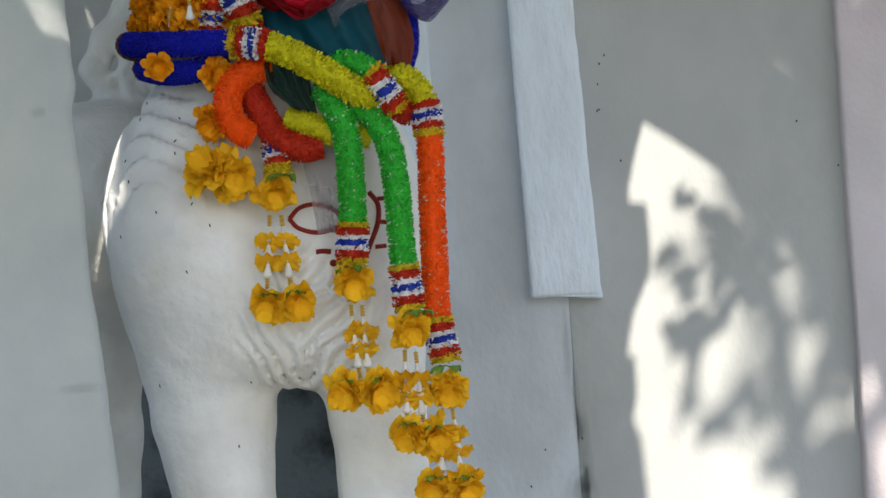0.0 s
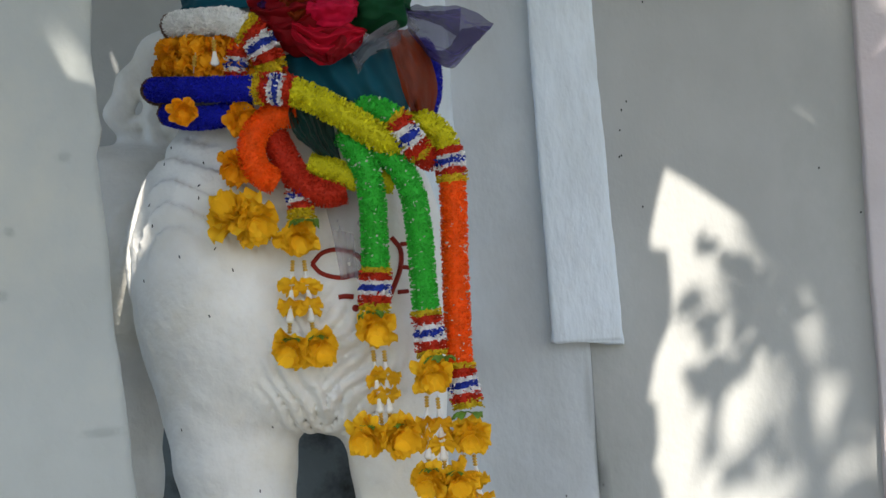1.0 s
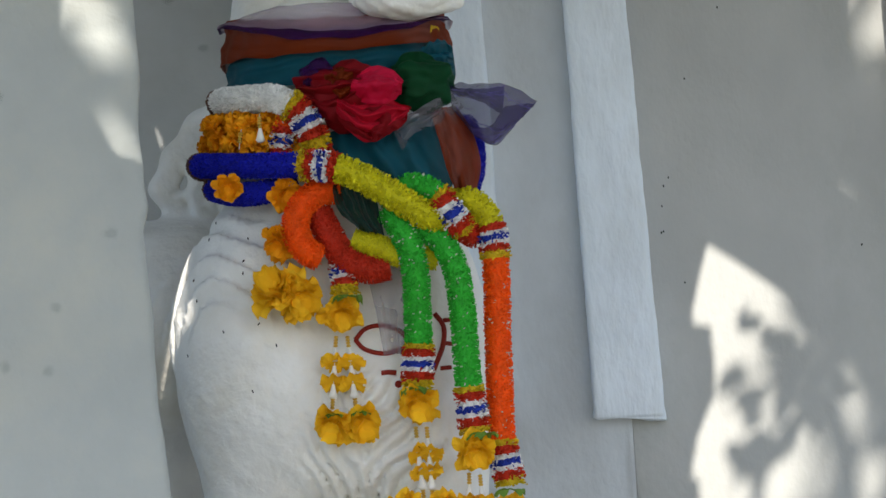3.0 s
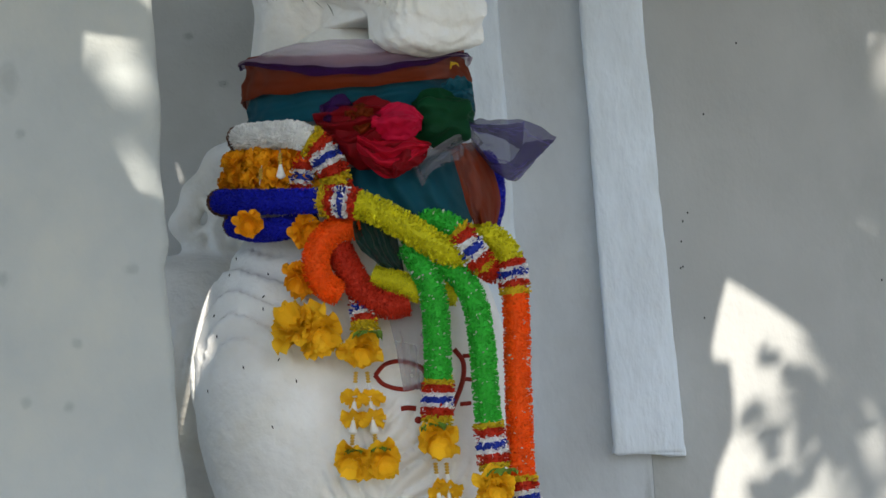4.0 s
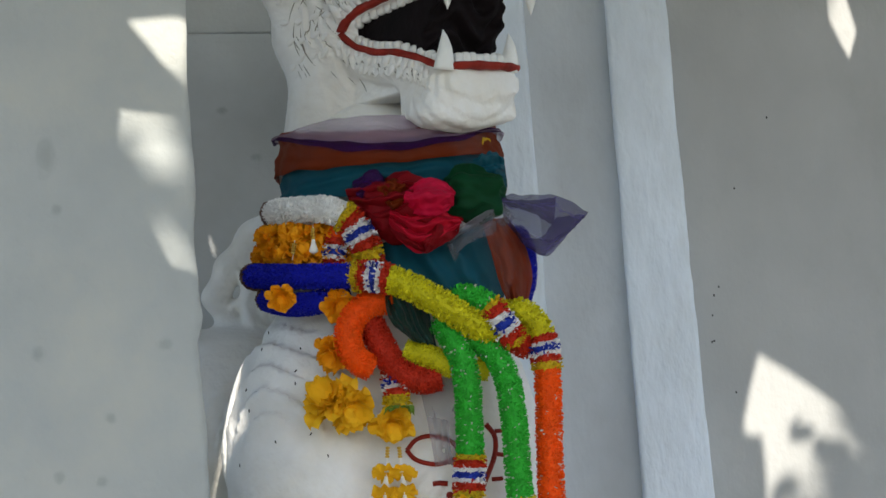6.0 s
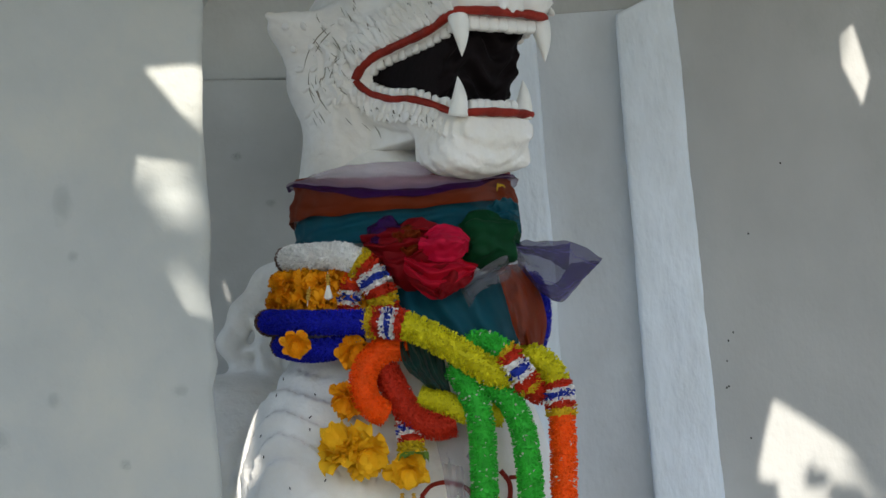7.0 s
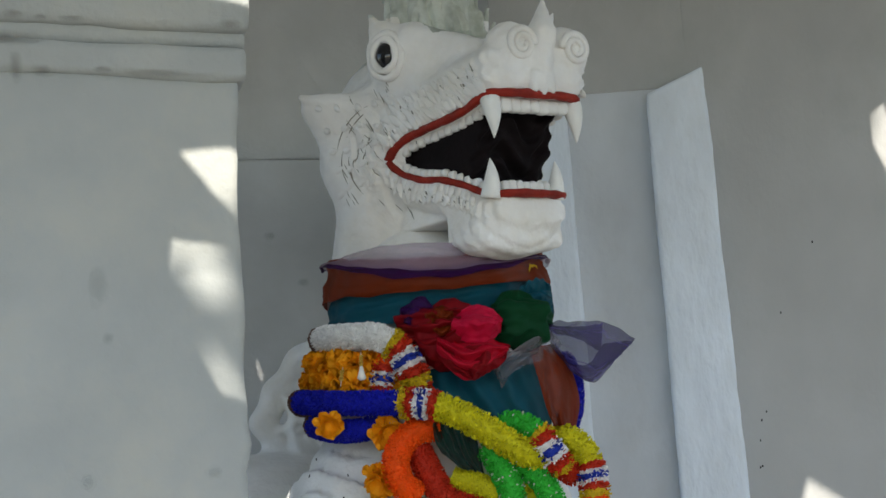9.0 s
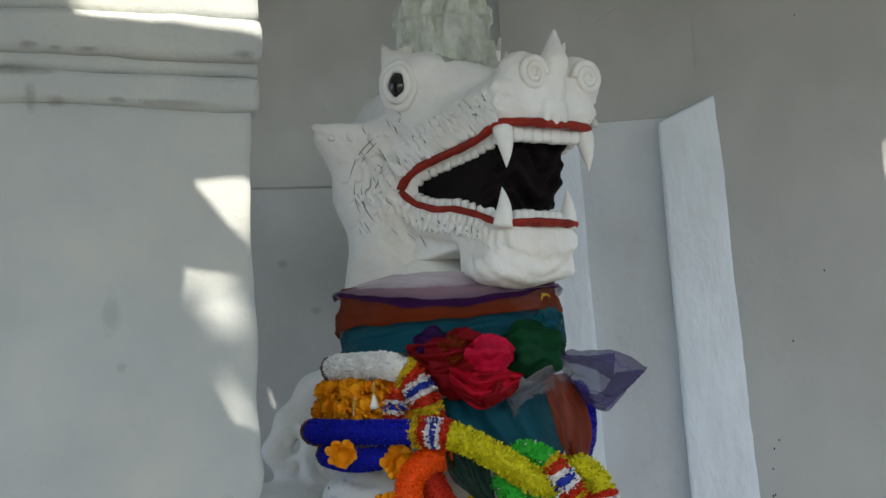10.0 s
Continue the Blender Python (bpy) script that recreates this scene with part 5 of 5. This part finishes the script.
for k, p in enumerate([(-0.307, -0.03, 1.874), (-0.290, -0.09, 1.866), (-0.262, -0.135, 1.861), (-0.236, -0.16, 1.853), (-0.211, -0.168, 1.856), (-0.1886, -0.165, 1.848), (-0.318, 0.03, 1.882)]):
    for j in range(2):
        pompom(mari, Vector(p) + Vector((0.003 * (-1) ** (j + k), -0.004 * (j == 1), 0.017 - 0.030 * j)), 0.0225 + 0.002 * (k % 2), PETAL_DEEP, k * 3 + j)
bud_string(mari, (-0.2208, -0.21, 1.8814), (-0.2221, -0.2, 1.8391), 3)
bud_string(mari, (-0.2504, -0.19, 1.8631), (-0.2551, -0.19, 1.8338), 4)
for nm, pos, rad, ax in (("small", (-0.2744, -0.19, 1.7776), 0.021, (0.2, -1, -0.3)), ("knot", (-0.1899, -0.19, 1.7628), 0.027, (0.3, -1, -0.4)), ("hanging", (-0.2003, -0.19, 1.6948), 0.028, (-0.3, -0.8, -0.6)), ("rose", (-0.2092, -0.2, 1.6215), 0.043, (-0.3, -0.75, 0.5)), ("rose", (-0.178, -0.205, 1.6096), 0.034, (0.3, -0.8, -0.4))):
    b = tagged(new("cloth_flower"), "yellow-orange cloth flower hanging among the garlands", "flower", "loose cloth flowers")
    flower(b, pos, rad, ax, PETAL if nm == "rose" else PETAL_DEEP, "flower_head", 4, 12, int(rad * 1000))


# ---- scarves ----
def sheer(name, colour, alpha, rough=0.55):
    return material(name, colour, rough, 0.2, 12.0, 0.15, 500.0, alpha=alpha, gloss=0.12, thin=0.25)


RUST, TEAL, LILAC = sheer("rust_chiffon", (0.20, 0.026, 0.003), 0.95), sheer("teal_chiffon", (0.004, 0.092, 0.135), 0.96), sheer("lilac_organza", (0.50, 0.38, 0.50), 0.45)
CRIMSON, PINK, VIOLET = sheer("crimson_chiffon", (0.28, 0.006, 0.012), 0.95), sheer("hot_pink_chiffon", (0.78, 0.012, 0.065), 0.95), sheer("violet_organza", (0.08, 0.06, 0.22), 0.62)
GREEN_C, DARK_TEAL, PURPLE_C = sheer("green_chiffon", (0.004, 0.07, 0.025), 0.92), sheer("dark_teal_chiffon", (0.003, 0.045, 0.038), 0.86), sheer("purple_chiffon", (0.045, 0.006, 0.085), 0.8)
ROSE = sheer("rose_red_chiffon", (0.62, 0.010, 0.035), 0.93)
YELLOW_C, MIST = sheer("yellow_chiffon", (0.80, 0.50, 0.02), 0.95), sheer("mist_organza", (0.45, 0.42, 0.48), 0.26)
NECK = Vector((-0.112, 0.0, 0))


def wrap(name, mat, parent, z_top, z_bottom, r_top, r_bottom, start, end, folds, depth, seed, n=120, m=16):
    """A band of cloth wound round the neck; angles in degrees, 0 towards the viewer's right, -90 towards the viewer. z_top and z_bottom are functions of the angle."""
    verts, faces = [], []
    for i in range(n):
        t = radians(start + (end - start) * i / (n - 1))
        for j in range(m):
            f = j / (m - 1)
            zt, zb = z_top(t), z_bottom(t)
            r = r_top + (r_bottom - r_top) * f
            ripple = math.sin(f * folds * 6.28 + 2.2 * math.sin(t * 1.7 + seed) + 1.5 * noise.noise(Vector((t * 2, f * 3, seed))))
            r += depth * ripple + 0.004 * noise.noise(Vector((t * 6, f * 6, seed + 4)))
            verts.append((NECK.x + r * math.cos(t), NECK.y + r * math.sin(t) * 1.02, zt + (zb - zt) * f + 0.004 * noise.noise(Vector((t * 4, f * 2, seed + 9)))))
    for i in range(n - 1):
        for j in range(m - 1):
            faces.append((i * m + j, i * m + j + 1, (i + 1) * m + j + 1, (i + 1) * m + j))
    return mesh_object(name, verts, faces, mat, None, True, parent)


def drape(name, mat, parent, edge_a, edge_b, folds, depth, seed, n=44, m=44, bulge=0.0, push=(0, -1, 0)):
    """Cloth hung between two edges, with folds running along them."""
    pa, pb = smooth_path(edge_a, n)[0], smooth_path(edge_b, n)[0]
    push = np.array(push, dtype=float)
    verts, faces = [], []
    for i in range(n):
        for j in range(m):
            f = j / (m - 1)
            a = i / (n - 1)
            k = depth * (math.sin(f * folds * 6.28 + seed + 1.8 * noise.noise(Vector((a * 2.5, f * 2, seed)))) + 0.8 * noise.noise(Vector((a * 6, f * 9, seed + 3)))) + bulge * math.sin(f * math.pi)
            p = pa[i] * (1 - f) + pb[i] * f + push * k
            verts.append(tuple(p + np.array((0, 0, 0.003 * noise.noise(Vector((a * 9, f * 9, seed)))))))
    for i in range(n - 1):
        for j in range(m - 1):
            faces.append((i * m + j, i * m + j + 1, (i + 1) * m + j + 1, (i + 1) * m + j))
    return mesh_object(name, verts, faces, mat, None, True, parent)


def puff(name, mat, parent, centre, size, seed, crease=0.3, freq=2.4):
    """A gathered, crumpled bunch of cloth."""
    v, f = spread_ball((0, 0, 0), (1, 1, 1), 64, 40)
    out = []
    for p in v:
        q = Vector(p) * freq + Vector((seed * 5.3, seed * 1.7, 0))
        k = 1 + crease * noise.noise(q * 0.6) + crease * 0.4 * (1 - 2 * abs(noise.noise(q * 0.9))) + crease * 0.1 * noise.noise(q * 2.0)
        out.append((centre[0] + p[0] * size[0] * k, centre[1] + p[1] * size[1] * k, centre[2] + p[2] * size[2] * k))
    return mesh_object(name, out, f, mat, None, True, parent)


sag = lambda a, b, s: (lambda t: a + (b - a) * (0.5 + 0.5 * math.cos(t)) - s * max(0.0, -math.sin(t)) ** 2)
rust_scarf = tagged(new("scarf"), "rust orange sheer scarf wound round the statue's neck", "scarf", "scarves round the neck")
wrap("wrap_band", RUST, rust_scarf, sag(2.055, 2.055, 0.03), sag(1.985, 2.0, 0.02), 0.172, 0.184, -200, 20, 1.3, 0.002, 1)
drape("hanging_end", RUST, rust_scarf, [(0.03, -0.188, 1.8704), (0.040, -0.20, 1.8262), (0.048, -0.20, 1.7878), (0.058, -0.195, 1.7565)], [(0.071, -0.12, 1.8891), (0.0926, -0.1, 1.8514), (0.1031, -0.09, 1.804), (0.0936, -0.12, 1.7605)], 2.0, 0.006, 2, bulge=0.03)
wrap("violet_edge", PURPLE_C, rust_scarf, sag(2.050, 2.046, 0.040), sag(2.046, 2.040, 0.052), 0.180, 0.186, -185, 8, 1.0, 0.001, 3, 100, 6)
teal_scarf = tagged(new("scarf"), "teal sheer scarf wound under the rust one, falling over the chest", "scarf", "scarves round the neck")
wrap("wrap_band", TEAL, teal_scarf, sag(1.99, 2.0, 0.014), sag(1.935, 1.94, 0.01), 0.172, 0.178, -200, 20, 2.2, 0.003, 4)
drape("hanging_front", TEAL, teal_scarf, [(-0.1244, -0.17, 1.8544), (-0.1175, -0.185, 1.8098), (-0.0779, -0.185, 1.7654), (-0.0214, -0.18, 1.729)], [(0.0328, -0.17, 1.8711), (0.0428, -0.18, 1.8267), (0.0554, -0.185, 1.7832), (0.0547, -0.18, 1.7416)], 3.5, 0.006, 5, bulge=0.015)
drape("ruffle", TEAL, teal_scarf, [(0.020, -0.155, 1.9765), (0.052, -0.125, 1.9935), (0.070, -0.10, 1.9830)], [(0.016, -0.155, 1.9300), (0.046, -0.13, 1.9300), (0.073, -0.10, 1.9400)], 3.0, 0.006, 6)
lilac_scarf = tagged(new("scarf"), "pale lilac organza scarf laid loosely over the top", "scarf", "scarves round the neck")
wrap("wrap_band", LILAC, lilac_scarf, sag(2.050, 2.034, -0.010), sag(2.050, 2.040, 0.042), 0.158, 0.188, -190, 10, 2.5, 0.0025, 7)
drape("loose_fold", MIST, lilac_scarf, [(-0.0291, -0.215, 1.8531), (-0.0009, -0.22, 1.8659), (0.0336, -0.2, 1.8879), (0.0644, -0.16, 1.9033)], [(-0.0146, -0.21, 1.8161), (0.0059, -0.22, 1.8404), (0.0443, -0.2, 1.8561), (0.0804, -0.15, 1.8841)], 1.5, 0.006, 8)
violet_scarf = tagged(new("scarf"), "violet organza scarf end standing out stiffly from the neck", "scarf", "scarves round the neck")
drape("hanging_end", VIOLET, violet_scarf, [(0.0552, -0.15, 1.9191), (0.1005, -0.12, 1.9214), (0.1464, -0.1, 1.9237), (0.194, -0.1, 1.8921)], [(0.0631, -0.15, 1.8791), (0.0919, -0.12, 1.8488), (0.126, -0.1, 1.8303), (0.1581, -0.1, 1.8582)], 2.2, 0.012, 9, bulge=0.01)
drape("hem_fold", VIOLET, violet_scarf, [(0.0583, -0.16, 1.9157), (0.1083, -0.13, 1.9124), (0.1458, -0.11, 1.9204)], [(0.0642, -0.165, 1.9025), (0.107, -0.135, 1.8935), (0.1395, -0.11, 1.8736)], 1.2, 0.006, 10)
drape("hem_fold", VIOLET, violet_scarf, [(0.0878, -0.135, 1.8574), (0.1182, -0.12, 1.856), (0.1463, -0.11, 1.8863), (0.1927, -0.105, 1.8905)], [(0.0937, -0.135, 1.8424), (0.1226, -0.12, 1.8297), (0.1531, -0.11, 1.8554), (0.1807, -0.105, 1.879)], 1.0, 0.005, 11)
red_scarf = tagged(new("scarf"), "crimson and hot pink chiffon scarf tied in a big knot", "scarf", "scarves round the neck")
puff("knot", CRIMSON, red_scarf, (-0.089, -0.19, 1.9022), (0.052, 0.03, 0.046), 1, 0.3)
drape("knot_flap", PINK, red_scarf, [(-0.0752, -0.2, 1.9338), (-0.0468, -0.215, 1.9415), (-0.0222, -0.215, 1.9334), (-0.0073, -0.2, 1.9198)], [(-0.0882, -0.215, 1.8984), (-0.0617, -0.235, 1.8838), (-0.0328, -0.235, 1.8839), (-0.0117, -0.21, 1.8982)], 1.6, 0.007, 21, bulge=0.03)
drape("knot_flap", ROSE, red_scarf, [(-0.1031, -0.215, 1.8992), (-0.066, -0.23, 1.8832), (-0.0286, -0.23, 1.8869), (0.0021, -0.21, 1.8772)], [(-0.1086, -0.215, 1.8727), (-0.0887, -0.23, 1.8445), (-0.0582, -0.23, 1.8286), (-0.0053, -0.215, 1.8635)], 2.4, 0.008, 22, bulge=0.025)
drape("knot_flap", CRIMSON, red_scarf, [(-0.1743, -0.17, 1.9409), (-0.1396, -0.19, 1.9476), (-0.1013, -0.2, 1.9488), (-0.0681, -0.2, 1.9418)], [(-0.1596, -0.18, 1.8975), (-0.1258, -0.2, 1.8775), (-0.0955, -0.215, 1.8845), (-0.0695, -0.22, 1.9016)], 3.0, 0.009, 23, bulge=0.02)
drape("knot_flap", RUST, red_scarf, [(-0.1255, -0.195, 1.9391), (-0.1011, -0.205, 1.9463), (-0.0806, -0.205, 1.94)], [(-0.118, -0.21, 1.9059), (-0.0987, -0.225, 1.8941), (-0.0793, -0.22, 1.9055)], 1.8, 0.007, 24, bulge=0.015)
drape("hanging_tip", CRIMSON, red_scarf, [(-0.1123, -0.22, 1.8764), (-0.0924, -0.235, 1.8482), (-0.0581, -0.235, 1.828)], [(-0.0044, -0.225, 1.8779), (-0.0098, -0.235, 1.8518), (-0.0548, -0.235, 1.8269)], 2.0, 0.008, 12, bulge=0.02)
green_scarf = tagged(new("scarf"), "dark green chiffon scarf bunched beside the knot", "scarf", "scarves round the neck")
puff("knot", GREEN_C, green_scarf, (0.0144, -0.16, 1.9207), (0.05, 0.04, 0.034), 5, 0.5)
drape("hanging_end", DARK_TEAL, green_scarf, [(-0.118, -0.205, 1.7807), (-0.1189, -0.212, 1.7567), (-0.112, -0.21, 1.7315), (-0.0806, -0.205, 1.7011)], [(-0.0769, -0.205, 1.7717), (-0.0574, -0.21, 1.7451), (-0.0531, -0.205, 1.7203), (-0.0481, -0.195, 1.6942)], 3.0, 0.007, 13, bulge=0.01)
puff("knot", PURPLE_C, green_scarf, (-0.1346, -0.185, 1.9362), (0.022, 0.02, 0.022), 6, 0.4)
yellow_scarf = tagged(new("scarf"), "yellow chiffon scarf end peeping out at the neck", "scarf", "scarves round the neck")
drape("hanging_end", YELLOW_C, yellow_scarf, [(0.0389, -0.1, 2.0197), (0.0513, -0.07, 2.0194), (0.0482, -0.07, 1.9955)], [(0.0315, -0.11, 1.983), (0.0394, -0.09, 1.9826), (0.0494, -0.08, 1.9874)], 1.5, 0.004, 14)
drape("hanging_veil", MIST, lilac_scarf, [(-0.085, -0.165, 1.690), (-0.078, -0.172, 1.640), (-0.068, -0.172, 1.585), (-0.060, -0.17, 1.520)], [(-0.012, -0.172, 1.690), (-0.014, -0.178, 1.640), (-0.020, -0.178, 1.585), (-0.030, -0.172, 1.520)], 2.0, 0.004, 15)
